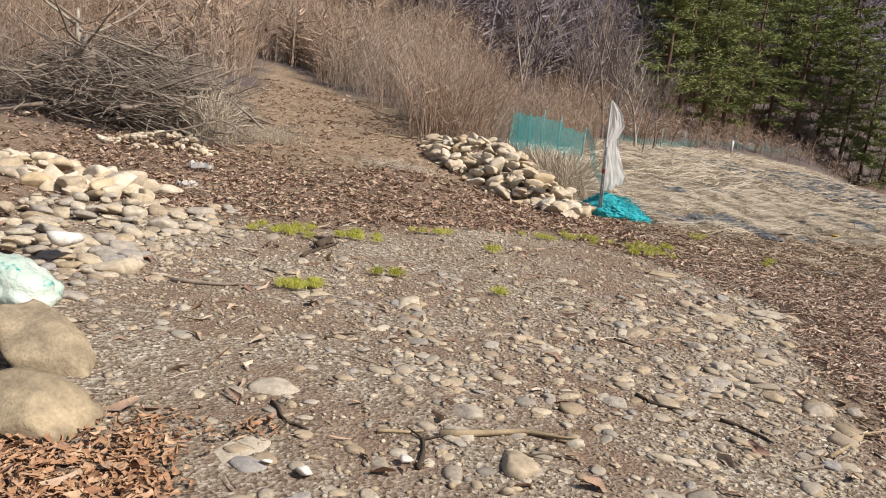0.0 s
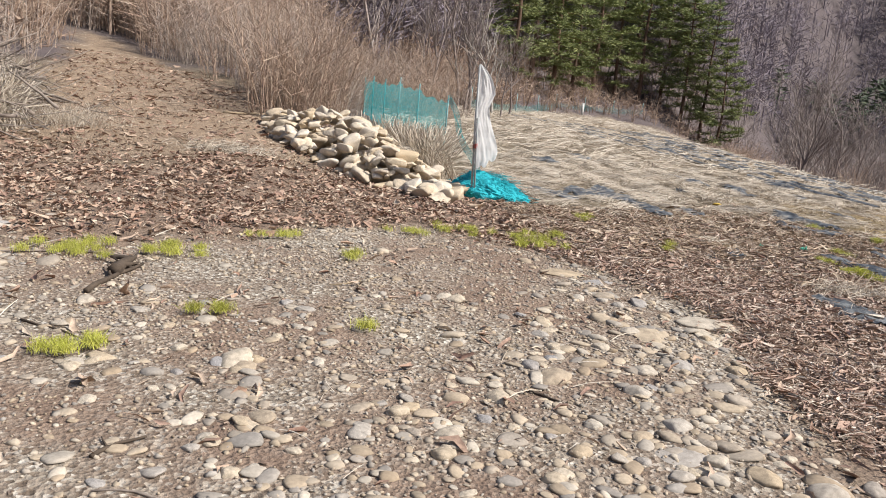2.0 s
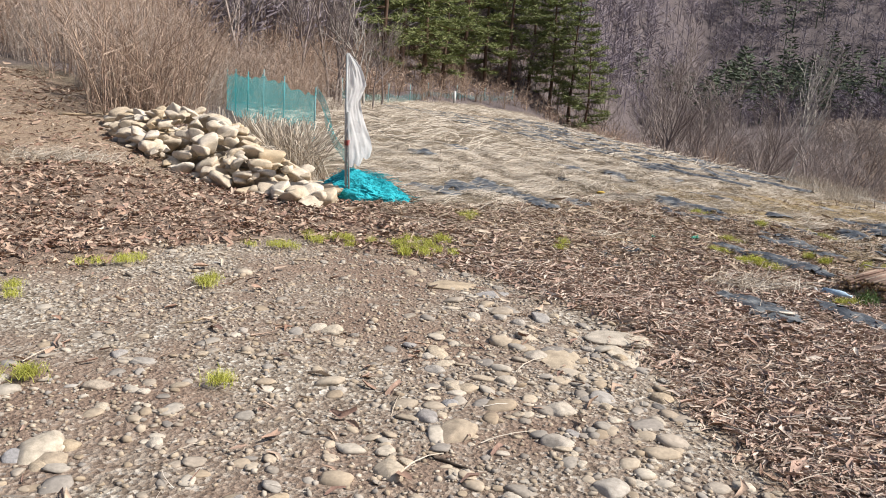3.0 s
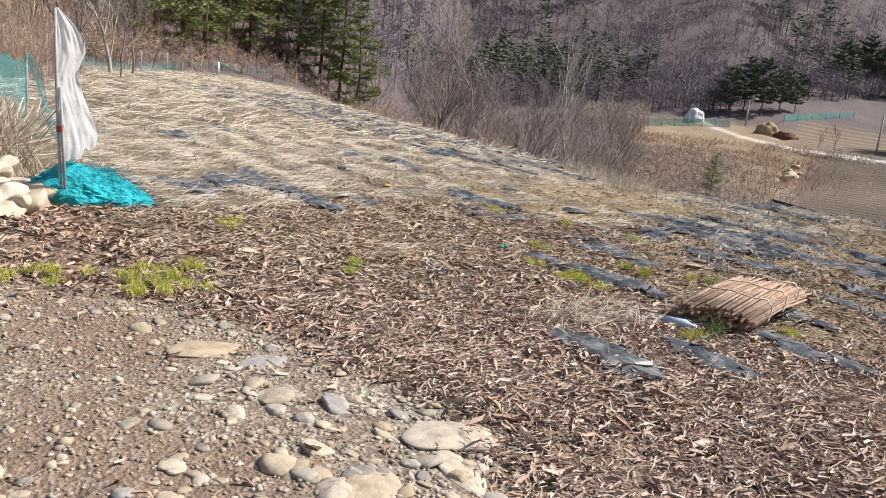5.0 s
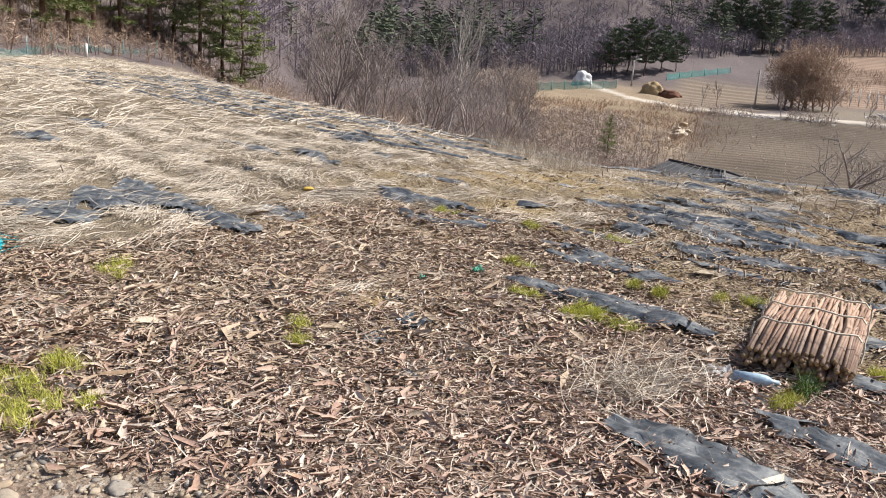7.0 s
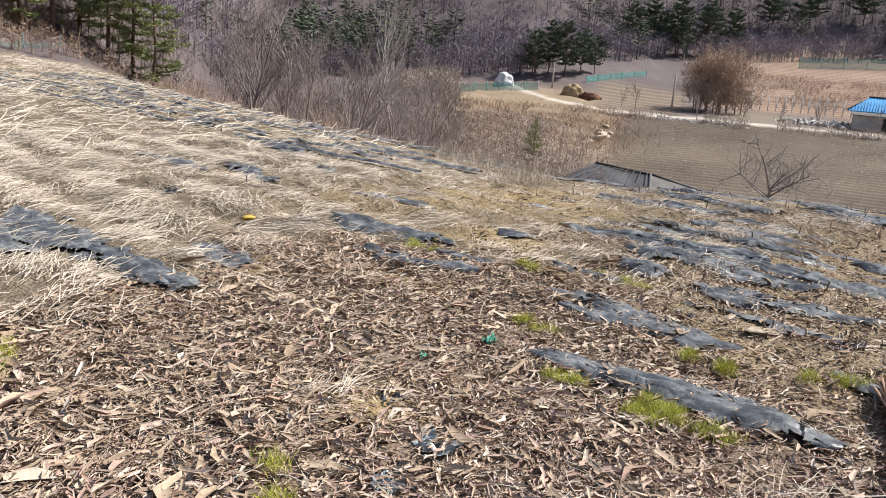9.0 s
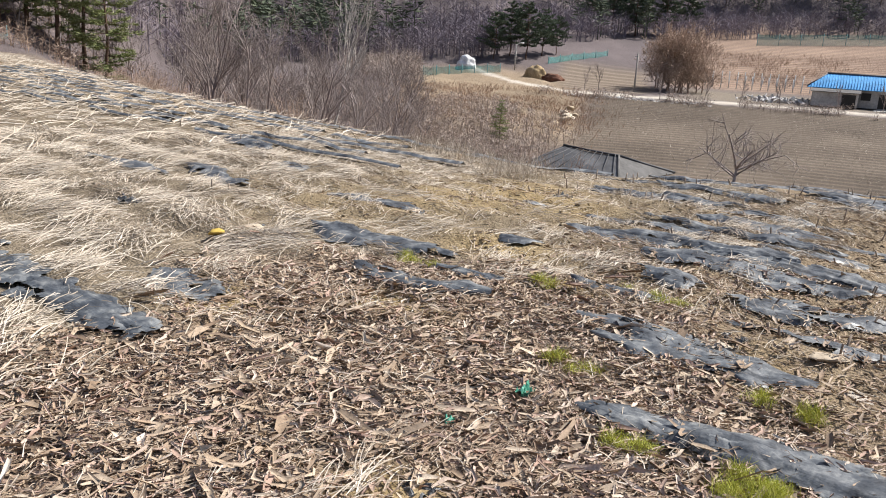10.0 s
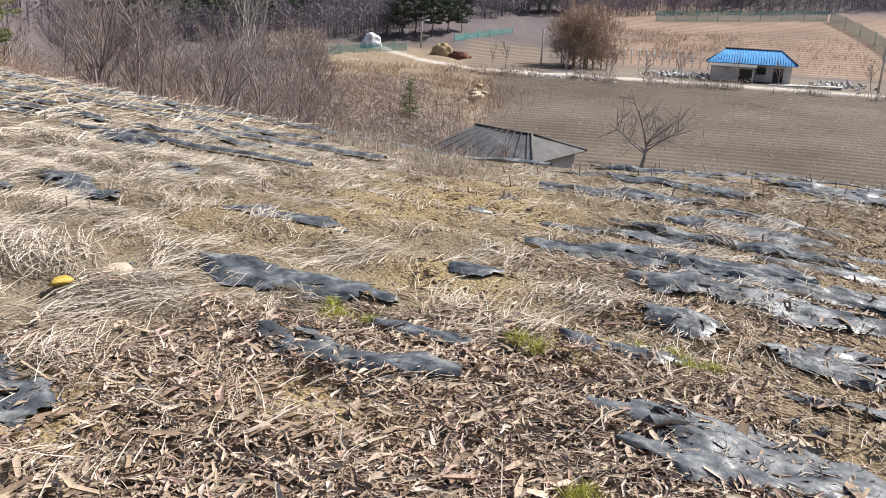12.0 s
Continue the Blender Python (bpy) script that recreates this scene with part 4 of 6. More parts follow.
# ---- broken stump by the pile ----
def stump():
    r = random.Random(31)
    b = Buf()
    b.tube([(0, 0, -0.1), (0.02, 0, 0.4), (-0.03, 0.02, 0.8), (-0.06, 0.0, 1.15)], [0.14, 0.11, 0.12, 0.03], 9)
    b.tube([(-0.02, 0, 0.6), (-0.2, 0.05, 0.95), (-0.22, 0.05, 1.5)], [0.07, 0.06, 0.02], 7)
    for k in range(8):
        q = crooked(r, (-0.15, 0.03, 0.6 + 0.1 * k), r.uniform(0, 6.28), r.uniform(0.8, 1.8), 0.2, 0.5, 5)
        b.tube(q, [0.025 * (1 - 0.15 * j) for j in range(6)], 5)
    x, y = -6.0, 13.1
    thing("stump", b.mesh("stump", BARK), "splintered dead tree stump with broken limbs", "stump", pose(x, y, sz(x, y)) @ Matrix.Diagonal((1.1, 1.1, 1.15, 1)))


stump()

# ---- net fence, pole and cloth ----
m, nt, b = mat("teal_net", 0.7)
tc = nt.nodes.new("ShaderNodeTexCoord")
n1 = noise_node(nt, 2.0, 3)
nt.links.new(ramp(nt, n1, [(0.3, (0.012, 0.32, 0.38)), (0.7, (0.03, 0.48, 0.55))]), b.inputs["Base Color"])
NET_SOLID = m
m, nt, b = mat("teal_mesh_net", 0.7)
nt.links.new(ramp(nt, noise_node(nt, 3.0, 3), [(0.3, (0.02, 0.34, 0.38)), (0.7, (0.05, 0.48, 0.52))]), b.inputs["Base Color"])
thin = nt.nodes.new("ShaderNodeBsdfTranslucent")
thin.inputs[0].default_value = (0.05, 0.55, 0.60, 1)
glow = nt.nodes.new("ShaderNodeMixShader")
clear = nt.nodes.new("ShaderNodeBsdfTransparent")
open_mix = nt.nodes.new("ShaderNodeMixShader")
glow.inputs[0].default_value = 0.5
nt.links.new(b.outputs[0], glow.inputs[1])
nt.links.new(thin.outputs[0], glow.inputs[2])
nt.links.new(ramp(nt, noise_node(nt, 240.0, 2), [(0.42, (0.15,) * 3), (0.58, (0.72,) * 3)]), open_mix.inputs[0])
nt.links.new(clear.outputs[0], open_mix.inputs[1])
nt.links.new(glow.outputs[0], open_mix.inputs[2])
nt.links.new(open_mix.outputs[0], nt.nodes["Material Output"].inputs[0])
NET = m
m, nt, b = mat("thin_net", 0.7)
nt.links.new(ramp(nt, noise_node(nt, 3.0, 3), [(0.3, (0.02, 0.24, 0.25)), (0.7, (0.06, 0.34, 0.34))]), b.inputs["Base Color"])
b.inputs["Alpha"].default_value = 0.2
THIN_NET = m
m, nt, b = mat("valley_net", 0.7)
nt.links.new(ramp(nt, noise_node(nt, 0.5, 3), [(0.3, (0.02, 0.27, 0.25)), (0.7, (0.06, 0.40, 0.38))]), b.inputs["Base Color"])
b.inputs["Alpha"].default_value = 0.5
VALLEY_NET = m
POST = varied("steel_post", [(0.30, 0.31, 0.30), (0.40, 0.42, 0.42)], 4.0, 0.5, relief=0)
TEAL_POST = varied("teal_post", [(0.05, 0.34, 0.36), (0.30, 0.42, 0.42)], 4.0, 0.6, relief=0)


def drape(a, b2, za, zb, ha, hb, seed, nx=24, nz=8, sag=0.08):
    """A net between two posts, sagging at the top and slightly blown."""
    r = random.Random(seed)
    v, f = [], []
    for i in range(nx + 1):
        u = i / nx
        x, y = a[0] + (b2[0] - a[0]) * u, a[1] + (b2[1] - a[1]) * u
        z0, h = za + (zb - za) * u, ha + (hb - ha) * u - sag * math.sin(math.pi * u) - 0.03 * math.sin(u * 19 + seed)
        for k in range(nz + 1):
            t = k / nz
            o = 0.06 * math.sin(u * 7 + t * 4 + seed) * math.sin(math.pi * u)
            v.append((x + o, y + 0.4 * o, z0 + h * t))
    for i in range(nx):
        for k in range(nz):
            q = i * (nz + 1) + k
            f.append((q, q + nz + 1, q + nz + 2, q + 1))
    return v, f


fence = tagged(new("net_fence"), "teal garden netting on thin posts round the field", "fence")
posts = [(2.43, 15.4, 1.12), (2.3, 18.2, 1.2), (2.2, 20.9, 1.3), (2.1, 23.6, 1.2), (2.0, 26.4, 1.2), (1.95, 29.4, 1.15)]
for i, (x, y, h) in enumerate(posts):
    b = Buf()
    z = sz(x, y)
    b.tube([(x, y, z - 0.1), (x + 0.01, y, z + h + 0.1)], [0.014, 0.012], 6)
    part("post", b.mesh("post", TEAL_POST), fence)
    if i:
        p = posts[i - 1]
        v, f = drape(p, (x, y), sz(*p[:2]), z, p[2], h, i)
        part("net", mesh_of("net", v, f, NET), fence)
# the loose end, gathered to a band that slopes down to the pole's foot
v, f = [], []
for i in range(31):
    u = i / 30
    cz = sz(2.43, 15.4) * (1 - u) + sz(2.42, 12.1) * u + 0.98 * (1 - u) ** 1.15 + 0.2 + 0.03 * math.sin(9 * u)
    for k in range(7):
        t = (k / 6 - 0.5) * (0.15 - 0.03 * u)
        v.append((2.45 - 0.05 * u + 0.25 * t + 0.025 * math.sin(5 * k + 11 * u), 15.4 - 3.3 * u + 0.03 * math.sin(3 * k), cz + t))
f = [(i * 7 + k, i * 7 + 7 + k, i * 7 + 8 + k, i * 7 + k + 1) for i in range(30) for k in range(6)]
part("net", mesh_of("net", v, f, NET), fence)

far_fence = tagged(new("net_fence"), "low teal netting along the wood's edge far across the field", "fence")
line = [(8.5, 43.5), (12.5, 49.5), (16.0, 57.0), (19.5, 64.0), (24.0, 70.0), (28.0, 73.5), (31.5, 75.0)]
for i, (x, y) in enumerate(line):
    b = Buf()
    z = land_z(x, y)
    b.tube([(x, y, z - 0.2), (x, y, z + 1.15)], [0.03, 0.03], 5)
    part("post", b.mesh("post", TEAL_POST), far_fence)
    if i:
        p = line[i - 1]
        v, f = drape(p, (x, y), land_z(*p), z, 0.55, 0.55, i + 20, 16, 3, 0.15)
        part("net", mesh_of("net", v, f, THIN_NET), far_fence)
WHITE = varied("white_paint", [(0.75, 0.75, 0.72)], 4.0, 0.6, relief=0)
b = Buf()
x, y = 22.6, 66.5
b.tube([(x, y, land_z(x, y) - 0.1), (x, y, land_z(x, y) + 1.0)], [0.12, 0.12], 8)
thing("white_post", b.mesh("white_post", WHITE), "short white post at the far field edge", "post")

# pole with white plastic film tied to it
px, py = 2.2, 11.72
pole = tagged(new("flag_pole"), "thin steel pole with torn white plastic film tied to it", "pole")
pole.matrix_basis = pose(px, py, sz(px, py))
b = Buf()
b.tube([(0.02, 0, -0.1), (-0.02, 0, 0.9), (-0.04, -0.03, 1.7)], [0.014, 0.014, 0.013], 8)
part("shaft", b.mesh("shaft", POST), pole)
b = Buf()
b.tube([(0.05, -0.03, -0.1), (0.0, -0.02, 1.05)], [0.012, 0.012], 8)
part("stake", b.mesh("stake", POST), pole)
b = Buf()
for k in range(5):
    a = [(0.0 + 0.028 * math.cos(t * 0.7), -0.01 + 0.028 * math.sin(t * 0.7), 0.66 + 0.012 * k + 0.002 * t) for t in range(10)]
    b.tube(a, [0.006] * 10, 4)
RED = varied("red_cord", [(0.42, 0.09, 0.08)], 6.0, 0.8, relief=0)
part("cord", b.mesh("cord", RED), pole, "faded red cord")
m, nt, b = mat("white_film", 0.35, 0.0, 0.5)
nt.links.new(ramp(nt, noise_node(nt, 9.0, 5), [(0.3, (0.82, 0.82, 0.81)), (0.7, (0.92, 0.92, 0.92))]), b.inputs["Base Color"])
bump(nt, b, noise_node(nt, 22.0, 4), 0.6, 0.02)
thin = nt.nodes.new("ShaderNodeBsdfTranslucent")
thin.inputs[0].default_value = (0.85, 0.85, 0.86, 1)
both = nt.nodes.new("ShaderNodeMixShader")
both.inputs[0].default_value = 0.5
nt.links.new(b.outputs[0], both.inputs[1])
nt.links.new(thin.outputs[0], both.inputs[2])
nt.links.new(both.outputs[0], nt.nodes["Material Output"].inputs[0])
FILM = m
v, f = [], []
nu, nv = 22, 40
for j in range(nv + 1):
    t = j / nv
    wide = float(np.interp(t, [0, 0.12, 0.3, 0.45, 0.75, 0.93, 1], [0.03, 0.16, 0.25, 0.2, 0.28, 0.34, 0.32]))
    z = 1.71 - 1.2 * t
    for i in range(nu + 1):
        u = i / nu
        o = 0.05 * noise.noise(Vector((u * 2.6, t * 1.6, 3))) + 0.02 * noise.noise(Vector((u * 9, t * 7, 9))) + 0.005 * noise.noise(Vector((u * 15, t * 9, 5)))
        v.append((-0.04 + wide * u + 0.03 * t + 0.02 * math.sin(t * 9), o - 0.02 + 0.5 * wide * u, z - 0.05 * math.sin(u * 5) * t - 0.06 * t * abs(math.sin(u * 9))))
for j in range(nv):
    for i in range(nu):
        q = j * (nu + 1) + i
        f.append((q, q + 1, q + nu + 2, q + nu + 1))
part("film", mesh_of("film", v, f, FILM), pole, "torn translucent white plastic film")


# teal net bundled at the pole's foot
def bundle_net():
    bm = bmesh.new()
    bmesh.ops.create_icosphere(bm, subdivisions=5, radius=0.5)
    for v in bm.verts:
        p = v.co.copy()
        u = p.x + 0.5
        high = float(np.interp(u, [0, 0.25, 0.45, 0.7, 1], [0.75, 1.0, 0.85, 0.65, 0.35]))
        rough = 0.10 * noise.noise(p * 5) + 0.06 * abs(noise.noise(p * 13)) + 0.03 * noise.noise(p * 31)
        v.co = Vector((p.x * 1.05, p.y * 0.7, max(-0.02, (p.z + 0.12) * 0.6 * high))) + p * rough * 1.3
    me = bpy.data.meshes.new("bundled_net")
    bm.to_mesh(me)
    bm.free()
    me.materials.append(NET_SOLID)
    ob = thing("bundled_net", me, "crumpled heap of bright teal netting at the pole", "netting", pose(2.5, 11.95, sz(2.5, 11.95) - 0.02, 0, 0, -12))
    b = Buf()
    r = random.Random(4)
    for i in range(420):
        a = Vector((r.uniform(-0.5, 0.5), r.uniform(-0.33, 0.33), 0))
        h = 0.33 * max(0.05, 1 - (a.x * 1.7) ** 2 - (a.y * 2.5) ** 2) * (1 - 0.5 * a.x)
        a.z = h + 0.02
        pts = crooked(r, a, r.uniform(0, 6.28), 0.18, 0.6, r.uniform(-0.3, 0.15), 4)
        b.tube([Vector((p.x, p.y, max(0.01, p.z))) for p in pts], [0.0025] * 5, 3, False)
    tagged(part("loose_mesh", b.mesh("loose_mesh", NET_SOLID), ob, "loose teal net strands"), kind="stuff")


bundle_net()
bump(NET_SOLID.node_tree, NET_SOLID.node_tree.nodes["Principled BSDF"], noise_node(NET_SOLID.node_tree, 45.0, 4), 0.9, 0.03)


# white-green sack among the stones
def sack():
    bm = bmesh.new()
    bmesh.ops.create_icosphere(bm, subdivisions=4, radius=0.5)
    for v in bm.verts:
        p = v.co.copy()
        v.co = Vector((p.x * 0.75, p.y * 0.5, p.z * 0.32)) + p * (0.12 * noise.noise(p * 3.1) + 0.10 * abs(noise.noise(p * 7)) + 0.03 * noise.noise(p * 18))
    me = bpy.data.meshes.new("sack")
    bm.to_mesh(me)
    bm.free()
    m, nt, b = mat("sack_film", 0.35, 0.0, 0.5)
    nt.links.new(ramp(nt, noise_node(nt, 5.0, 3), [(0.36, (0.02, 0.30, 0.28)), (0.42, (0.45, 0.58, 0.52)), (0.7, (0.60, 0.66, 0.61))]), b.inputs["Base Color"])
    bump(nt, b, noise_node(nt, 18.0, 4), 0.7, 0.02)
    me.materials.append(m)
    me.polygons.foreach_set("use_smooth", [True] * len(me.polygons))
    x, y = -2.42, 4.45
    thing("plastic_sack", me, "crumpled white and green plastic sack on stones", "sack", pose(x, y, sz(x, y) + 0.17, 0, 22, -15) @ Matrix.Diagonal((0.72, 0.72, 0.72, 1)))


sack()


def scrap(name, x, y, size, material, label, category, seed, lift=0.0, flat=0.45):
    """A crumpled bit of film or paper."""
    bm = bmesh.new()
    bmesh.ops.create_grid(bm, x_segments=12, y_segments=10, size=0.5)
    off = Vector((seed * 3.3, seed, 0))
    for v in bm.verts:
        p = v.co.copy()
        v.co = Vector((p.x + 0.16 * noise.noise(p * 3 + off), p.y * 0.8 + 0.16 * noise.noise(p * 3.4 - off), 0.05 + flat * abs(noise.noise(p * 2.6 + off * 2)) + 0.10 * noise.noise(p * 8 + off)))
    me = bpy.data.meshes.new(name)
    bm.to_mesh(me)
    bm.free()
    me.materials.append(material)
    return thing(name, me, label, category, pose(x, y, sz(x, y) + lift, 0, 0, seed * 37) @ Matrix.Diagonal((size, size, size, 1)))


scrap("plastic_scrap", -3.45, 10.95, 0.28, FILM, "torn white plastic scrap at the brush pile", "plastic scrap", 1, 0.02, 0.7)
scrap("plastic_scrap", -3.3, 9.95, 0.25, FILM, "crumpled clear plastic scrap on dead leaves", "plastic scrap", 2)
scrap("plastic_scrap", 5.35, 7.62, 0.13, FILM, "crumpled white plastic beside the stalk bundle", "plastic scrap", 3, 0.01, 0.5)
GREY_FILM = varied("grey_film", [(0.34, 0.37, 0.38)], 8.0, 0.3, relief=0)
for k, (x, y, size) in enumerate([(4.1, 8.95, 0.15), (4.42, 9.0, 0.16), (4.3, 8.55, 0.1), (3.95, 8.5, 0.1)]):
    scrap("film_scrap", x, y, size, GREY_FILM, "crumpled greyish clear plastic scrap among husks", "plastic scrap", 21 + k, 0.0, 0.4)
GREEN_FILM = varied("green_film", [(0.12, 0.42, 0.30)], 8.0, 0.4, relief=0)
scrap("plastic_scrap", 5.64, 9.69, 0.08, GREEN_FILM, "bit of green plastic tape among husks", "plastic scrap", 5, 0.03, 1.2)
scrap("plastic_scrap", 5.15, 9.75, 0.05, GREEN_FILM, "bit of green plastic tape among husks", "plastic scrap", 6, 0.03, 1.0)
YELLOW = varied("yellow_clay", [(0.55, 0.38, 0.08)], 8.0, 0.8)
v, f = pebble(99, 2, 0.6, 0.3, 1.2)
thing("yellow_lump", mesh_of("yellow_lump", v, f, YELLOW), "ochre yellow lump lying in straw", "stone", pose(6.38, 13.05, sz(6.38, 13.05) + 0.05) @ Matrix.Diagonal((0.19, 0.15, 0.09, 1)))
BOTTLE = varied("clear_plastic", [(0.42, 0.55, 0.66)], 8.0, 0.2, relief=0)
b = Buf()
b.tube([(0, 0, 0), (0.12, 0, 0), (0.16, 0, 0), (0.19, 0, 0), (0.22, 0, 0)], [0.032, 0.034, 0.03, 0.014, 0.013], 12)
thing("bottle", b.mesh("bottle", BOTTLE), "bluish clear plastic bottle lying by the bundle", "bottle", pose(5.3, 7.5, sz(5.3, 7.5) + 0.05, 0, 0, -60))


# ---- bundle of cut stalks ----
def stalk_bundle():
    r = random.Random(21)
    base = tagged(new("stalk_bundle"), "tied bundle of cut reddish-brown stalks lying on the field", "stalk bundle")
    x, y = 5.60, 7.31
    base.matrix_basis = pose(x, y, sz(x, y) + 0.03, 0, -1.5, 17)
    STALK = varied("cut_stalk", [(0.34, 0.21, 0.15), (0.43, 0.29, 0.21), (0.28, 0.17, 0.12), (0.50, 0.37, 0.28)], 10.0, 0.7, relief=0.3)
    ENDS = varied("cut_end", [(0.45, 0.32, 0.18), (0.36, 0.24, 0.13)], 20.0, 0.8, relief=0.3)
    for i in range(165):
        u, w = r.uniform(-1, 1), 0.85 * r.random()
        yy = 0.27 * u
        zz = 0.02 + 0.12 * w * (1 - 0.3 * u ** 2)
        ln = r.uniform(1.06, 1.32)
        x0 = r.gauss(0.0, 0.025) + 0.06 * w
        b = Buf()
        b.tube([(x0, yy, zz), (x0 + ln * 0.5, yy * 1.02 + r.gauss(0, 0.01), zz + 0.01), (x0 + ln, yy * 1.05 + r.gauss(0, 0.035), zz * 0.8 + abs(r.gauss(0, 0.012)))], [0.0125, 0.011, 0.008], 6)
        s = part("stalk", b.mesh("stalk", STALK), base)
        e = Buf()
        e.tube([(x0 - 0.004, yy, zz), (x0 + 0.004, yy, zz)], [0.012, 0.012], 6)
        part("cut_end", e.mesh("cut_end", ENDS), s)
    TIE = varied("pale_tie", [(0.70, 0.62, 0.50)], 8.0, 0.8, relief=0)
    for xx in (0.3, 0.65, 0.98):
        b = Buf()
        pts = [(xx + 0.03 * math.sin(3 * a), 0.285 * math.copysign(abs(math.cos(a)) ** 0.5, math.cos(a)), 0.1 + 0.095 * math.copysign(abs(math.sin(a)) ** 0.6, math.sin(a)) + 0.01 * math.sin(9 * a)) for a in [k * math.pi / 12 for k in range(-2, 15)]]
        b.tube(pts, [0.006] * len(pts), 5)
        part("tie", b.mesh("tie", TIE), base, "pale twisted tie")


stalk_bundle()
tuft("weed_sprouts", 5.5, 7.22, 0.16, 0.1, 120, 0.11, varied("weed_leaf", [(0.07, 0.14, 0.03), (0.12, 0.20, 0.04)], 6.0, 0.7, by="island", relief=0), "small green weeds at the bundle's end", "weeds", 333, 0.5)

# ---- black plastic film on the rows ----
m, nt, b = mat("black_film", 0.36, 0.0, 0.5)
# the paler greys are dust plus the film's sun sheen, painted together
dust_and_sheen = ramp(nt, noise_node(nt, 5.0, 6, 0.7), [(0.34, (0.020, 0.022, 0.026)), (0.5, (0.085, 0.094, 0.104)), (0.66, (0.28, 0.285, 0.275))])
nt.links.new(dust_and_sheen, b.inputs["Base Color"])
nt.links.new(ramp(nt, noise_node(nt, 9.0, 4), [(0.3, (0.34,) * 3), (0.7, (0.55,) * 3)]), b.inputs["Roughness"])
stretch = nt.nodes.new("ShaderNodeMapping")
stretch.inputs["Scale"].default_value = (30.0, 5.0, 20.0)
crease = nt.nodes.new("ShaderNodeTexNoise")
crease.inputs["Scale"].default_value, crease.inputs["Detail"].default_value = 1.0, 5.0
nt.links.new(nt.nodes.new("ShaderNodeTexCoord").outputs["Object"], stretch.inputs["Vector"])
nt.links.new(stretch.outputs[0], crease.inputs["Vector"])
bump(nt, b, mixc(nt, 0.45, crease.outputs["Fac"], noise_node(nt, 20.0, 2, 0.5)), 0.5, 0.024)
BLACK = m


def film_strip(length, width, seed, nx=20):
    """A torn, creased strip of film along y, from the origin, lifted into folds along its length."""
    r = random.Random(seed)
    ny = max(16, int(length * 30))
    v, f = [], []
    off = Vector((seed * 1.7, seed * 0.9, 0))
    p1, p2, p3 = r.uniform(0, 6), r.uniform(0, 6), r.uniform(0, 6)
    for j in range(ny + 1):
        t = j / ny
        l = -0.5 + 0.3 * noise.noise(Vector((t * length * 2.6, 3, 0)) + off) + 0.2 * noise.noise(Vector((t * length * 9, 3, 0)) + off)
        rr2 = 0.5 + 0.3 * noise.noise(Vector((t * length * 2.6, 9, 0)) + off) + 0.2 * noise.noise(Vector((t * length * 9, 9, 0)) + off)
        taper = 0.35 + 0.65 * min(1, min(t, 1 - t) * 5)
        sway = 0.12 * noise.noise(Vector((t * length * 0.9, 20, 0)) + off)
        for i in range(nx + 1):
            u = i / nx
            x = (l + (rr2 - l) * u) * width * taper + sway
            w = sway * 6 + t * length
            fold = 0.02 * abs(noise.noise(Vector((x * 15 + p1, w * 3.0, 2)) + off)) + 0.03 * (0.5 - abs(noise.noise(Vector((x * 8 + p3, w * 7, 12)) + off))) ** 2 + 0.012 * abs(noise.noise(Vector((x * 34 + p2, w * 14, 8)) + off))
            q = Vector((x * 3.5, t * length * 2.2, 5)) + off
            bulge = 0.016 * max(0, noise.noise(q)) + 0.010 * noise.noise(q * 2.7) + 0.008 * (1 - (2 * u - 1) ** 2)
            edge_curl = 0.06 * max(0, noise.noise(Vector((t * length * 3, 31, 0)) + off)) * (abs(2 * u - 1) ** 4)
            v.append((x, t * length + 0.05 * noise.noise(Vector((u * 4, j * 0.0 + (0 if j else 7), 40)) + off), 0.004 + (0.012 + fold + bulge) * (1 - abs(2 * u - 1) ** 3) + 0.45 * edge_curl))
    for j in range(ny):
        for i in range(nx):
            q = j * (nx + 1) + i
            # torn away along the edges and in holes
            rim = abs(2 * (i + 0.5) / nx - 1) ** 3 + 0.7 * max(0.0, 1 - 6 * min(j, ny - 1 - j) / ny)
            if noise.noise(Vector((v[q][0] * 7, v[q][1] * 4.5, 77)) + off) + 0.55 * rim < 0.52:
                f.append((q, q + 1, q + nx + 2, q + nx + 1))
    return v, f


def lay_strip(x, y, length, width, seed, yaw=0.0, label="torn strip of black mulching film on a row"):
    v, f = film_strip(length, width, seed)
    c, s = math.cos(yaw), math.sin(yaw)
    pts = np.array([(x + c * p[0] - s * p[1], y + s * p[0] + c * p[1], p[2]) for p in v])
    pts[:, 2] += surface(pts[:, 0], pts[:, 1]) + 0.004 + 0.014 * zones(pts[:, 0], pts[:, 1])["litter"]
    pts -= np.array([[x, y, 0]])
    return thing("plastic_film", mesh_of("plastic_film", pts, f, BLACK), label, "plastic film", pose(x, y, 0), "black film strips on the rows")


for i, (x, y, l, w) in enumerate(strips):
    lay_strip(x, y, l, w, 11 + i, pick.uniform(-0.12, 0.12))
for k in range(11):
    x = 9.13 + (k + 0.6) * ROW
    # two or three ribbons of torn film side by side on each row
    for side in (-0.2, 0.02, 0.22):
        y = pick.uniform(-1, 1) if x < 13 else pick.uniform(2, 4)
        while y < 11.5 + 0.1 * (x - 9):
            l = pick.uniform(0.7, 2.2)
            if pick.random() < 0.72:
                lay_strip(x + side + pick.uniform(-0.07, 0.07), y, l, pick.uniform(0.12, 0.34), 200 + int(x * 31 + y * 17), pick.uniform(-0.07, 0.07))
            y += l + pick.uniform(0.1, 0.9)

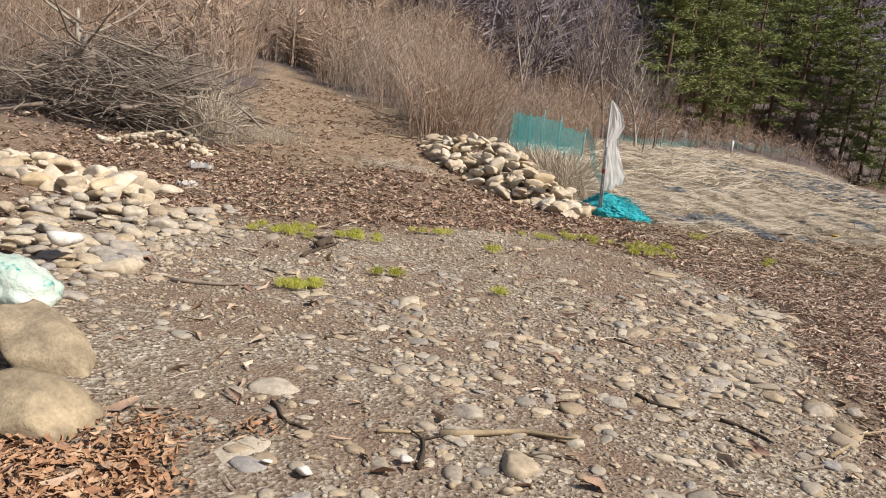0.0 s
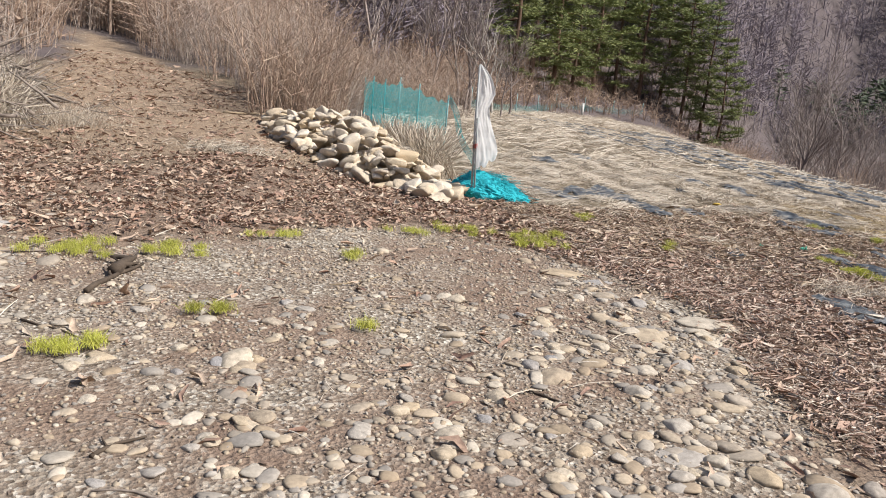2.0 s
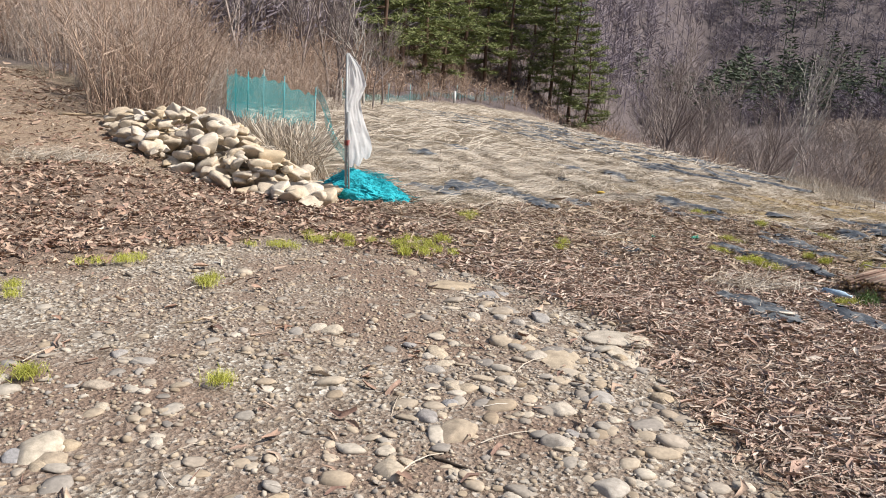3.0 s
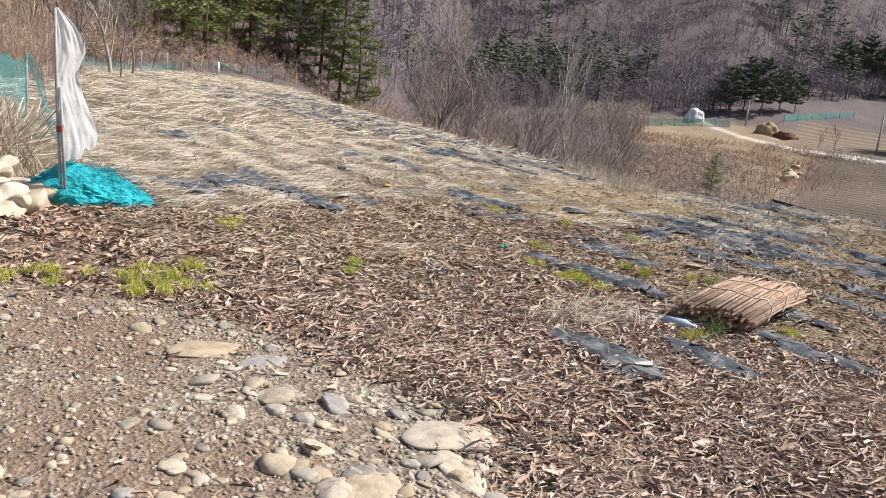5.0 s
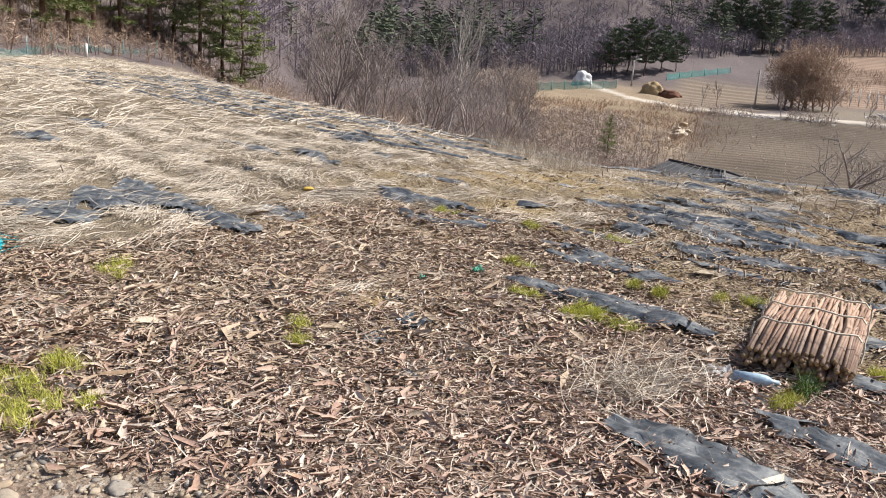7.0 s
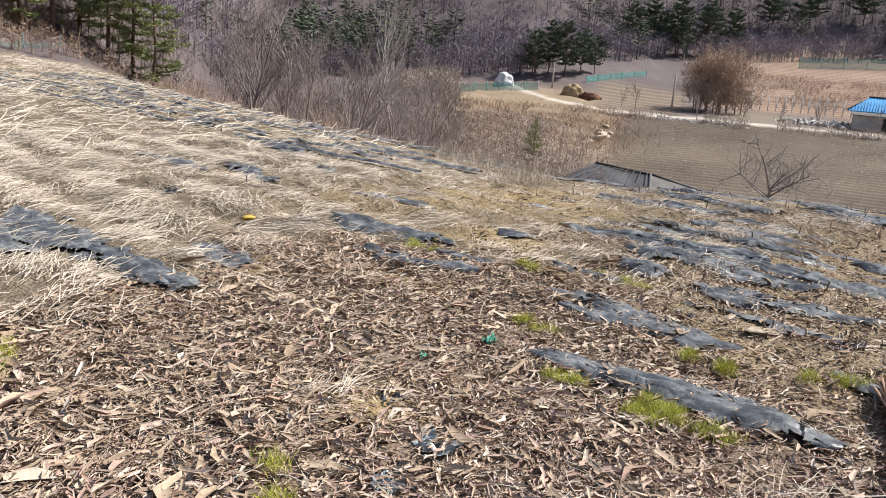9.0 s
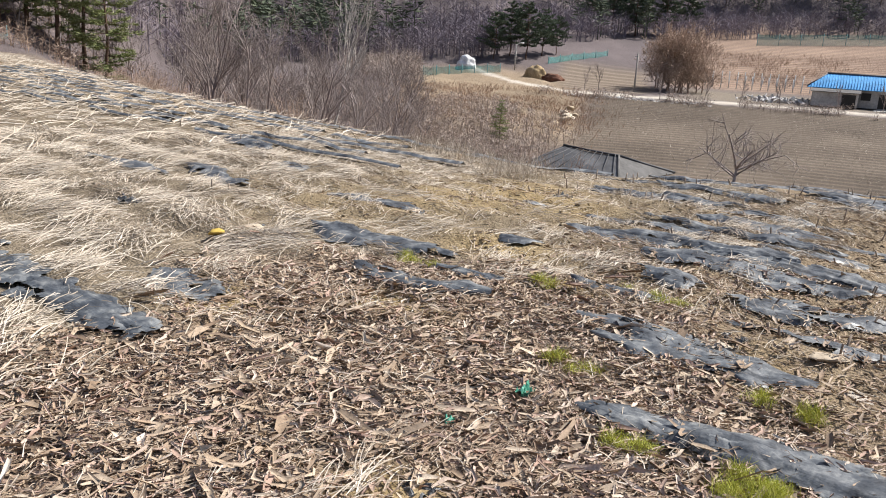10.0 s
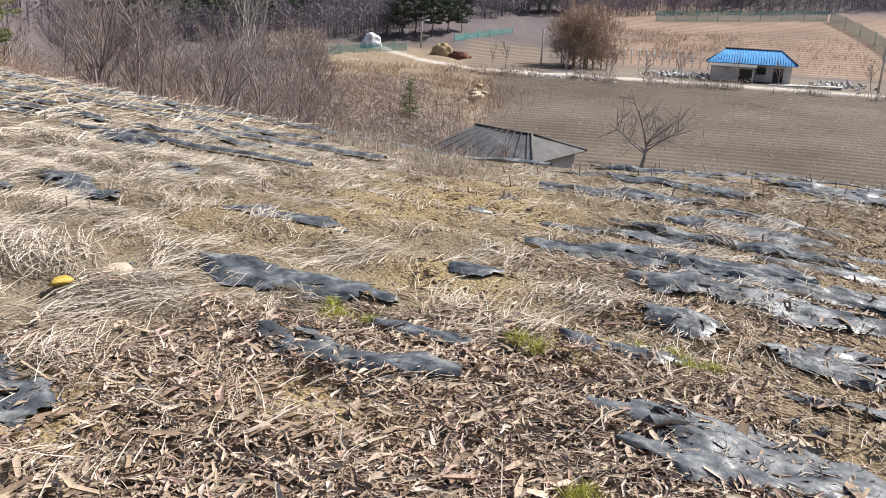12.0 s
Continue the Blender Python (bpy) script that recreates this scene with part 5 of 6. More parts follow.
# bits of torn film standing up from the soil
for i, (x, y, s) in enumerate([(6.0, 9.4, 0.3), (6.9, 9.75, 0.34), (7.0, 10.1, 0.25), (10.9, 12.6, 0.28), (9.2, 10.25, 0.25), (5.9, 8.6, 0.28), (7.3, 9.3, 0.22), (8.6, 12.9, 0.2), (9.6, 9.0, 0.22), (6.9, 13.2, 0.18), (5.2, 9.35, 0.14), (4.65, 9.5, 0.2), (6.5, 14.5, 0.3), (10.1, 11.4, 0.25)]):
    scrap("film_scrap", x, y, s * 0.65, BLACK, "crumpled scrap of torn black film", "plastic scrap", 40 + i, -0.02, 0.45)

# dry stems left standing in the rows
STEM = varied("dry_stem", [(0.20, 0.15, 0.115), (0.30, 0.24, 0.19), (0.40, 0.33, 0.26)], 10.0, 0.9, by="island", relief=0)
b = Buf()
for k in range(-1, 15):
    for j in range(34):
        x, y = 8.4 + k * ROW + pick.gauss(0, 0.06), pick.uniform(-1, 13.5) if k > 1 else pick.uniform(6, 10)
        h = pick.uniform(0.03, 0.1) + (0.05 if x > 11.5 else 0)
        z = sz(x, y)
        b.tube([(x, y, z - 0.02), (x + pick.gauss(0, 0.03), y + pick.gauss(0, 0.03), z + h)], [0.009, 0.008], 4)
for j in range(220):
    x, y = pick.uniform(3, 19), pick.uniform(14.5, 45)
    if land_z(x, y) > -1.6:
        z = sz(x, y)
        b.tube([(x, y, z - 0.02), (x + pick.gauss(0, 0.03), y, z + pick.uniform(0.05, 0.14))], [0.01, 0.008], 4)
thing("dry_stems", b.mesh("dry_stems", STEM), "short dry plant stems standing in the rows", "dry stems", kind="stuff")

# far rows of film toward the ravine
v, f = [], []
for k in range(16):
    x = 10.8 + k * ROW
    y = 14.0 + pick.uniform(0, 4)
    while y < 42:
        l = pick.uniform(1.5, 5.0)
        if land_z(x, y) > -1.7 and pick.random() < 0.85:
            w = pick.uniform(0.05, 0.12)
            seg = 10
            for j in range(seg + 1):
                yy = y + l * j / seg
                for o in (-1, 0, 1):
                    xx = x + o * w * pick.uniform(0.6, 1.1)
                    v.append((xx, yy, sz(xx, yy) + 0.03 + (0.04 if o == 0 else 0)))
            n = len(v) - 3 * (seg + 1)
            f += [(n + 3 * j + o, n + 3 * j + o + 1, n + 3 * j + o + 4, n + 3 * j + o + 3) for j in range(seg) for o in (0, 1)]
        y += l + pick.uniform(0.2, 1.0)
thing("far_film_rows", mesh_of("far_film_rows", v, f, BLACK), "distant rows of torn black mulching film", "plastic film", kind="stuff")


# ---- bushes and trees ----
TWIG = varied("twig_bark", [(0.34, 0.265, 0.22), (0.45, 0.365, 0.305), (0.55, 0.465, 0.40), (0.39, 0.31, 0.265)], 3.0, 0.9, by="island", grain=30, relief=0)
REDTWIG = varied("reddish_twig", [(0.40, 0.28, 0.205), (0.51, 0.385, 0.29), (0.35, 0.24, 0.185), (0.60, 0.48, 0.375)], 3.0, 0.9, by="island", grain=30, relief=0)
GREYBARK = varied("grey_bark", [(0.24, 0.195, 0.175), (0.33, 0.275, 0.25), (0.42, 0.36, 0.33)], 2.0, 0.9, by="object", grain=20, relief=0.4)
PALEBARK = varied("pale_bark", [(0.42, 0.38, 0.34), (0.52, 0.48, 0.43)], 3.0, 0.85, by="object", grain=20, relief=0.3)
PINEBARK = varied("pine_bark", [(0.13, 0.085, 0.06), (0.19, 0.12, 0.085)], 3.0, 0.95, by="object", grain=20, relief=0.6)
NEEDLE = varied("pine_needles", [(0.17, 0.215, 0.08), (0.27, 0.315, 0.115), (0.38, 0.40, 0.165), (0.19, 0.24, 0.105)], 0.6, 0.7, by="island", grain=8, relief=0)


def shrub_mesh(seed, high, spread, stems, material):
    """A thicket of many thin upright stems with side twigs."""
    r = random.Random(seed)
    b = Buf()
    for i in range(stems):
        a, d = r.uniform(0, 6.28), math.sqrt(r.random()) * spread * 0.5
        p = Vector((math.cos(a) * d, math.sin(a) * d, -0.1))
        lean = Vector((math.cos(a), math.sin(a), 0)) * r.uniform(0.0, 0.6) + Vector((r.gauss(0, 0.16), r.gauss(0, 0.16), 0))
        h = high * r.uniform(0.35, 1.1)
        pts = [p]
        for k in range(3):
            p = p + (Vector((0, 0, 1)) + lean * (0.4 + 0.35 * k) + Vector((r.gauss(0, 0.12), r.gauss(0, 0.12), 0))) * (h / 3)
            pts.append(p)
        w = r.uniform(0.005, 0.011)
        b.tube(pts, [w, w * 0.8, w * 0.55, w * 0.2], 3, False)
        for k in range(16):
            j = r.choice((1, 1, 2, 2, 2, 3))
            q = pts[j - 1].lerp(pts[j], r.random())
            d2 = Vector((r.gauss(0, 0.6), r.gauss(0, 0.6), r.uniform(0.25, 1.0))) * h * r.uniform(0.08, 0.22)
            s2 = d2.orthogonal().normalized() * w * 0.6
            s2.rotate(Matrix.Rotation(r.uniform(0, 6.28), 3, d2.normalized()))
            b.add([q - s2, q + s2, q + d2], [(0, 1, 2)])
    return b.mesh("thicket", material)


def tree_mesh(seed, high, levels=4, spread=0.55, trunk=0.045, up=0.35, kids=4, first=0.3, material=None, thin=0.006, reach=1.0):
    """A bare branching tree: tapered limbs that fork again and again."""
    r = random.Random(seed)
    b = Buf()

    def limb(p, d, length, rad, level):
        n = 5 if level == 0 else 3 if level == 1 else 2
        if level == levels:
            s2 = d.orthogonal().normalized() * max(thin, rad * 0.7)
            s2.rotate(Matrix.Rotation(r.uniform(0, 6.28), 3, d))
            e = p + d * length + Vector((r.gauss(0, 0.1), r.gauss(0, 0.1), r.gauss(0, 0.1))) * length
            b.add([p - s2, p + s2, e], [(0, 1, 2)])
            return
        pts, q = [p], p
        for k in range(n):
            d = (d + Vector((r.gauss(0, 0.10), r.gauss(0, 0.10), r.gauss(0, 0.06) + (up * 0.12 if level else 0.02)))).normalized()
            q = q + d * (length / n)
            pts.append(q)
        tip = 0.35 if level == 0 else 0.45
        b.tube(pts, [max(thin, rad * (1 - (1 - tip) * k / n)) for k in range(n + 1)], 7 if level == 0 else 4 if level == 1 else 3, False)
        m = kids + (3 if level == 0 else 0)
        for k in range(m):
            t = r.uniform(first if level == 0 else 0.2, 1.0)
            i = min(n - 1, int(t * n))
            base = pts[i].lerp(pts[i + 1], t * n - i)
            side = d.orthogonal().normalized()
            side.rotate(Matrix.Rotation(r.uniform(0, 6.28), 3, d))
            nd = (d * (1 - spread) + side * spread * r.uniform(0.7, 1.3) + Vector((0, 0, up * 0.5))).normalized()
            limb(base, nd, length * r.uniform(0.42, 0.68) * (reach * (1.15 - 0.4 * t) if level == 0 else 1), rad * r.uniform(0.4, 0.6), level + 1)

    limb(Vector((0, 0, -0.2)), Vector((r.gauss(0, 0.05), r.gauss(0, 0.05), 1)), high * 0.72, high * trunk * 0.5, 0)
    return b.mesh("limbwork", material)


def pine_meshes(seed, high, bare=0.22, wide=0.3, droop=-0.05, dense=1.0, thick=1.0, needle=None):
    """Trunk with limbs, and a crown of many needle sprays."""
    r = random.Random(seed)
    wood = Buf()
    tv, tf = [], []
    pts = [Vector((0, 0, -0.3))]
    for k in range(8):
        pts.append(pts[-1] + Vector((r.gauss(0, 0.08), r.gauss(0, 0.08), high / 8)))
    wood.tube(pts, [high * 0.014 * (1 - 0.11 * k) for k in range(9)], 7)
    z = bare * high
    while z < high * 0.98:
        t = (z - bare * high) / (high * (1 - bare))
        reach = high * wide * (0.35 + 0.65 * min(1, t * 4)) * (1 - t) ** 0.75 + 0.25
        i = min(7, int(z / high * 8))
        c = pts[i].lerp(pts[i + 1], z / high * 8 - i)
        for k in range(r.randrange(4, 7)):
            a = r.uniform(0, 6.28)
            ln = reach * r.uniform(0.55, 1.15)
            rise = droop + 0.35 * t + r.gauss(0, 0.12)
            d = Vector((math.cos(a), math.sin(a), rise))
            e = c + d * ln
            mid = c.lerp(e, 0.55) + Vector((0, 0, -0.06 * ln))
            wood.tube([c, mid, e], [0.02 + 0.012 * ln, 0.014 + 0.004 * ln, 0.008], 3, False)
            m = max(3, int(ln * 5 * dense))
            for s in range(m):
                u = 0.25 + 0.78 * (s + r.random()) / m
                q = (c.lerp(mid, u / 0.55) if u < 0.55 else mid.lerp(e, min(1.05, (u - 0.55) / 0.45))) + Vector((r.gauss(0, 0.12), r.gauss(0, 0.12), r.gauss(0, 0.06))) * (0.5 + 0.3 * ln)
                for w in range(13):
                    nd = (d.normalized() * 0.6 + Vector((r.gauss(0, 0.7), r.gauss(0, 0.7), r.gauss(0.12, 0.25)))).normalized()
                    side = nd.orthogonal().normalized() * r.uniform(0.018, 0.042) * thick
                    side.rotate(Matrix.Rotation(r.uniform(0, 3.1), 3, nd))
                    l = r.uniform(0.25, 0.55)
                    n = len(tv)
                    tv += [(q - side)[:], (q + side)[:], (q + nd * l)[:]]
                    tf.append((n, n + 1, n + 2))
        z += high * 0.052 * r.uniform(0.7, 1.3)
    return wood.mesh("trunk", PINEBARK), mesh_of("crown", tv, tf, needle or NEEDLE, False)


def plant(name, pieces, x, y, yaw, size, label, category, group=""):
    base = tagged(new(name), label, category, group)
    z = land_z(x, y)
    base.matrix_basis = pose(x, y, z, 0, 0, yaw) @ Matrix.Diagonal((size, size, size, 1))
    for pname, me in pieces:
        part(pname, me, base)
    return base


r = random.Random(77)
tall = [shrub_mesh(600 + i, 2.3, 1.3, 56, TWIG if i % 2 else REDTWIG) for i in range(5)]
low = [shrub_mesh(620 + i, 1.1, 1.3, 50, REDTWIG) for i in range(3)]
# thicket between the track and the field
spots = []
for i in range(44):
    t = r.random()
    y = 16.2 + 13 * t
    pm, ph = path_mid(y)
    spots.append((r.uniform(float(pm + ph) + 0.4, float(np.interp(y, [16, 20, 30], [-0.1, 0.9, 1.6]))), y, r.uniform(0.75, 1.15)))
for i in range(42):
    y = r.uniform(12.5, 26)
    pm, ph = path_mid(y)
    spots.append((float(pm - ph) - r.uniform(0.5, 6.5) - (1.2 if y < 16 else 0) - (2.5 if y < 14 else 0), y, r.uniform(0.8, 1.25)))
for i in range(22):
    spots.append((r.uniform(-9, -3), r.uniform(25.5, 31), r.uniform(0.9, 1.4)))
for i in range(30):
    spots.append((r.uniform(-2, 5.5), r.uniform(30, 38), r.uniform(0.9, 1.4)))
for x, y, s in spots:
    plant("bush", [("thicket", r.choice(tall))], x, y, r.uniform(0, 360), s, "bare brown bush of thin upright stems", "bush", "thicket beside the track")
for i in range(60):
    t = r.random()
    x, y = float(np.interp(t, [0, 0.3, 0.6, 1], [6.5, 12, 20, 33])), float(np.interp(t, [0, 0.3, 0.6, 1], [42, 52, 68.5, 79]))
    plant("bush", [("thicket", r.choice(low))], x + r.gauss(0, 1.2) - 1.0, y + r.uniform(0, 6), r.uniform(0, 360), r.uniform(1.2, 2.2), "low reddish-brown bare scrub at the wood's edge", "bush", "scrub along the far fence")
for i in range(22):
    y = r.uniform(15, 55)
    x = 15.3 + 0.16 * max(0, y - 16) + 3.0 * float(sm(14, 4, y)) + r.uniform(1.5, 5.0)
    plant("bush", [("thicket", r.choice(low))], x, y, r.uniform(0, 360), r.uniform(0.6, 1.0), "low bare scrub below the field's edge", "bush", "scrub below the field")

# bare trees: behind the thicket, in the ravine, and a snag
bare = [tree_mesh(700 + i, (7.0, 8.5, 6.0, 7.5)[i], 4, (0.5, 0.42, 0.6, 0.36)[i], 0.028, 0.5, 4, 0.25, GREYBARK, 0.009) for i in range(4)]
slim = [tree_mesh(710 + i, 8.5, 4, 0.45, 0.020, 0.4, 4, 0.25, GREYBARK, 0.009) for i in range(4)]
for i in range(48):
    a, d = radians(r.uniform(-34, 13)), r.uniform(27, 58)
    x, y = CX + d * math.sin(a), CY + d * math.cos(a)
    if x < -12 and d < 27:
        continue
    plant("bare_tree", [("limbwork", r.choice(bare))], x, y, r.uniform(0, 360), r.uniform(0.5, 0.95), "grey leafless tree on the brushy hillside", "tree", "bare trees on the hillside")
plant("bare_tree", [("limbwork", tree_mesh(733, 6.0, 3, 0.55, 0.035, 0.6, 5, 0.05, PALEBARK, 0.012))], 9.2, 41.5, 40, 0.85, "bleached dead tree with many forked limbs", "tree")
for i in range(60):
    a, d = radians(r.uniform(33, 50)), r.uniform(46, 92)
    x, y = CX + d * math.sin(a), CY + d * math.cos(a)
    plant("bare_tree", [("limbwork", r.choice(slim))], x, y, r.uniform(0, 360), r.uniform(0.7, 1.1), "slender leafless tree in the ravine", "tree", "bare trees in the ravine")
plant("bare_tree", [("limbwork", tree_mesh(741, 13.0, 3, 0.32, 0.018, 0.8, 5, 0.4, PALEBARK, 0.02))], CX + 58 * math.sin(radians(42.6)), CY + 58 * math.cos(radians(42.6)), 0, 1.0, "tall pale-barked leafless tree in the ravine", "tree")

# pines
pines = [pine_meshes(800 + i, (13.0, 15.0, 11.5)[i], (0.14, 0.22, 0.12)[i], (0.27, 0.23, 0.29)[i], -0.05, 1.45) for i in range(3)]
DARK_NEEDLE = varied("dark_needles", [(0.07, 0.105, 0.065), (0.11, 0.15, 0.09), (0.15, 0.185, 0.11)], 0.6, 0.7, by="island", grain=8, relief=0)
umbrella = [pine_meshes(820 + i, 9.5, 0.28, 0.45, 0.05, 1.1, 2.4, DARK_NEEDLE) for i in range(2)]
for az, d, k, s in [(12.6, 52, 0, 1.15), (14.2, 57, 1, 1.15), (16.0, 60, 0, 1.2), (17.6, 66, 2, 1.2), (19.2, 71, 1, 1.1), (20.8, 74, 0, 1.15), (22.6, 76, 1, 1.1), (24.2, 78, 2, 1.25), (25.8, 77, 0, 1.12), (27.4, 76, 1, 0.95), (28.6, 75, 2, 1.05), (15.2, 66, 1, 1.2), (18.5, 80, 1, 1.3), (22.0, 86, 0, 1.4), (25.0, 90, 1, 1.3), (13.2, 64, 1, 1.2)]:
    a = radians(az)
    plant("pine_tree", [("trunk", pines[k][0]), ("crown", pines[k][1])], CX + d * math.sin(a), CY + d * math.cos(a), r.uniform(0, 360), s, "tall dark green pine at the wood's edge", "tree", "pines beyond the field")
for az, d, k, s in [(54.5, 150, 0, 0.9), (55.6, 155, 1, 1.05), (56.8, 152, 0, 1.1), (57.8, 158, 1, 0.95), (58.8, 162, 0, 0.8), (62.5, 215, 1, 1.4), (64.0, 212, 0, 1.5), (65.8, 218, 1, 1.5), (67.5, 225, 0, 1.3), (61.0, 210, 0, 1.2), (69.5, 250, 1, 1.3), (72.0, 255, 0, 1.4), (75.0, 260, 1, 1.4), (78.5, 262, 0, 1.4)]:
    a = radians(az)
    plant("pine_tree", [("trunk", umbrella[k][0]), ("crown", umbrella[k][1])], CX + d * math.sin(a), CY + d * math.cos(a), r.uniform(0, 360), s, "spreading dark green pine above the valley road", "tree", "pines across the valley")
# trees under and among the pines
for i in range(46):
    a, d = radians(r.uniform(14, 31)), r.uniform(71, 88)
    plant("bare_tree", [("limbwork", r.choice(slim))], CX + d * math.sin(a), CY + d * math.cos(a), r.uniform(0, 360), r.uniform(0.6, 1.0), "thin dark leafless tree among the pines", "tree", "bare trees among the pines")


# far bare woods on the mountainsides
def far_tree(seed, evergreen=False, full=26):
    r = random.Random(seed)
    v, f = [], []

    def spike(p, q, w):
        d = Vector(q) - Vector(p)
        s = d.orthogonal().normalized() * w
        s.rotate(Matrix.Rotation(r.uniform(0, 6.28), 3, d.normalized()))
        n = len(v)
        v.extend([(Vector(p) - s)[:], (Vector(p) + s)[:], Vector(q)[:]])
        f.append((n, n + 1, n + 2))

    spike((0, 0, -0.03), (0, 0, 0.95), 0.012)
    spike((0, 0, -0.03), (0.01, 0, 0.9), 0.012)
    for i in range(full if not evergreen else 70):
        z = r.uniform(0.28, 0.9)
        a = r.uniform(0, 6.28)
        if evergreen:
            w = 0.22 * (1.05 - z)
            o = r.uniform(0, 1)
            p = Vector((math.cos(a) * w * o, math.sin(a) * w * o, z))
            spike(p, p + Vector((math.cos(a) * 0.1, math.sin(a) * 0.1, r.uniform(-0.02, 0.07))), 0.017)
        else:
            w = 0.17 * math.sin(math.pi * min(1, z))
            o = r.uniform(0.1, 0.8)
            p = Vector((math.cos(a) * w * o, math.sin(a) * w * o, z - 0.1))
            spike(p, p + Vector((math.cos(a + r.gauss(0, 0.6)) * w * 1.2, math.sin(a + r.gauss(0, 0.6)) * w * 1.2, r.uniform(0.03, 0.17))), r.uniform(0.005, 0.011))
    return v, f


# violet-grey bark: the blue of distant haze is put into the colour
HAZY_WOOD = varied("bare_woods", [(0.19, 0.165, 0.20), (0.27, 0.235, 0.27), (0.33, 0.285, 0.30), (0.23, 0.20, 0.235)], 0.02, 0.95, by="island", grain=0.2, relief=0, spec=0.1)
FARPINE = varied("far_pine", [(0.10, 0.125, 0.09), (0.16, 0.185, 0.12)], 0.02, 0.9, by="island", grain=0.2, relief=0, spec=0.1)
rng = np.random.RandomState(55)


def hillside(count, lo, hi, seed, a0=-48, a1=100):
    g = np.random.RandomState(seed)
    az = g.uniform(a0, a1, count)
    r0 = np.interp(az, [-60, -30, -8, 5, 10, 15, 20, 27, 33, 45, 54, 64, 90, 130], [30, 26, 30, 42, 50, 66, 84, 90, 122, 150, 150, 205, 262, 200])
    d = r0 + hi * g.uniform(0, 1, count) ** 1.3 + lo
    x, y = CX + d * np.sin(np.radians(az)), CY + d * np.cos(np.radians(az))
    return x, y, d, g


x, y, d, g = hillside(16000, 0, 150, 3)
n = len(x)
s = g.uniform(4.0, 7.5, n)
strewn("bare_woods", [far_tree(i, False, 30) for i in range(8)], np.stack([x, y, land(x, y)], 1), turns_of(g.uniform(0, 6.28, n), g.normal(0, 0.04, n), g.normal(0, 0.04, n)), s[:, None] * np.array([[1.2, 1.2, 1.0]]), HAZY_WOOD, "leafless woods on the mountainside, bluish haze mixed into their grey", "woods", False, g)
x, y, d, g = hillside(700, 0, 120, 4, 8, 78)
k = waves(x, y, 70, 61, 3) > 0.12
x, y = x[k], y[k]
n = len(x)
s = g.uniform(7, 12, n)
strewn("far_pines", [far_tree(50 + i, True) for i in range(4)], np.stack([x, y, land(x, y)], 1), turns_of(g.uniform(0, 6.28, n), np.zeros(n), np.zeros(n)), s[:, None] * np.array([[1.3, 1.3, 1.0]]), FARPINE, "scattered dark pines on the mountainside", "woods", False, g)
# undergrowth in the ravine and on the banks
thin_bush = thin = [(m_v, m_f) for m_v, m_f in [far_tree(80 + i, False, 20) for i in range(4)]]
az = rng.uniform(29, 47, 3600) + np.abs(rng.normal(0, 3.5, 3600))
d = rng.uniform(38, 108, 3600)
x, y = CX + d * np.sin(np.radians(az)), CY + d * np.cos(np.radians(az))
n = len(x)
strewn("undergrowth", thin, np.stack([x, y, land(x, y)], 1), turns_of(rng.uniform(0, 6.28, n), rng.normal(0, 0.15, n), rng.normal(0, 0.15, n)), rng.uniform(0.6, 1.5, n)[:, None] * np.array([[2.0, 2.0, 1.0]]), REDTWIG, "brown bare undergrowth in the ravine", "undergrowth", False, rng)
az = rng.uniform(-50, 31, 3800)
r0 = np.interp(az, [-60, -30, -8, 5, 10, 15, 20, 27, 33], [16, 15, 22, 33, 38, 52, 66, 70, 74])
d = r0 + 24 * rng.uniform(0, 1, 3800)
x, y = CX + d * np.sin(np.radians(az)), CY + d * np.cos(np.radians(az))
pm, ph = path_mid(y)
k = (np.abs(x - pm) > ph + 0.6) | (y > 26)
x, y = x[k], y[k]
n = len(x)
strewn("undergrowth", thin, np.stack([x, y, land(x, y)], 1), turns_of(rng.uniform(0, 6.28, n), rng.normal(0, 0.15, n), rng.normal(0, 0.15, n)), rng.uniform(0.8, 2.4, n)[:, None] * np.array([[1.6, 1.6, 1.0]]), REDTWIG, "reddish-brown bare undergrowth on the hillside", "undergrowth", False, rng)

az = rng.uniform(45, 60, 3200)
d = rng.uniform(112, 150, 3200)
az[:700] = rng.uniform(44, 49.5, 700)
az[700:] = rng.uniform(44, 56, 2500) + np.abs(rng.normal(0, 2.4, 2500))
d[700:] = 46 + 46 * rng.uniform(0, 1, 2500) ** 1.3
x, y = CX + d * np.sin(np.radians(az)), CY + d * np.cos(np.radians(az))
n = len(x)
strewn("undergrowth", thin, np.stack([x, y, land(x, y)], 1), turns_of(rng.uniform(0, 6.28, n), rng.normal(0, 0.15, n), rng.normal(0, 0.15, n)), np.where(np.arange(n) < 700, 2.2, 1.5)[:, None] * rng.uniform(0.6, 1.4, n)[:, None] * np.array([[1.8, 1.8, 1.0]]), TWIG, "brown bare brush above and below the bank", "undergrowth", False, rng)


# ---- across the valley ----
EX, EY = 3.9, 9.05


def polar(az, d):
    return EX + d * math.sin(radians(az)), EY + d * math.cos(radians(az))


def sheet(name, v, f, material, parent, label="", thick=0.05):
    """A slab from flat faces, with thickness downwards."""
    bm = bmesh.new()
    vs = [bm.verts.new(p) for p in v]
    for q in f:
        bm.faces.new([vs[i] for i in q])
    bmesh.ops.recalc_face_normals(bm, faces=bm.faces)
    bmesh.ops.solidify(bm, geom=bm.faces[:], thickness=thick)
    me = bpy.data.meshes.new(name)
    bm.to_mesh(me)
    bm.free()
    me.materials.append(material)
    return part(name, me, parent, label)


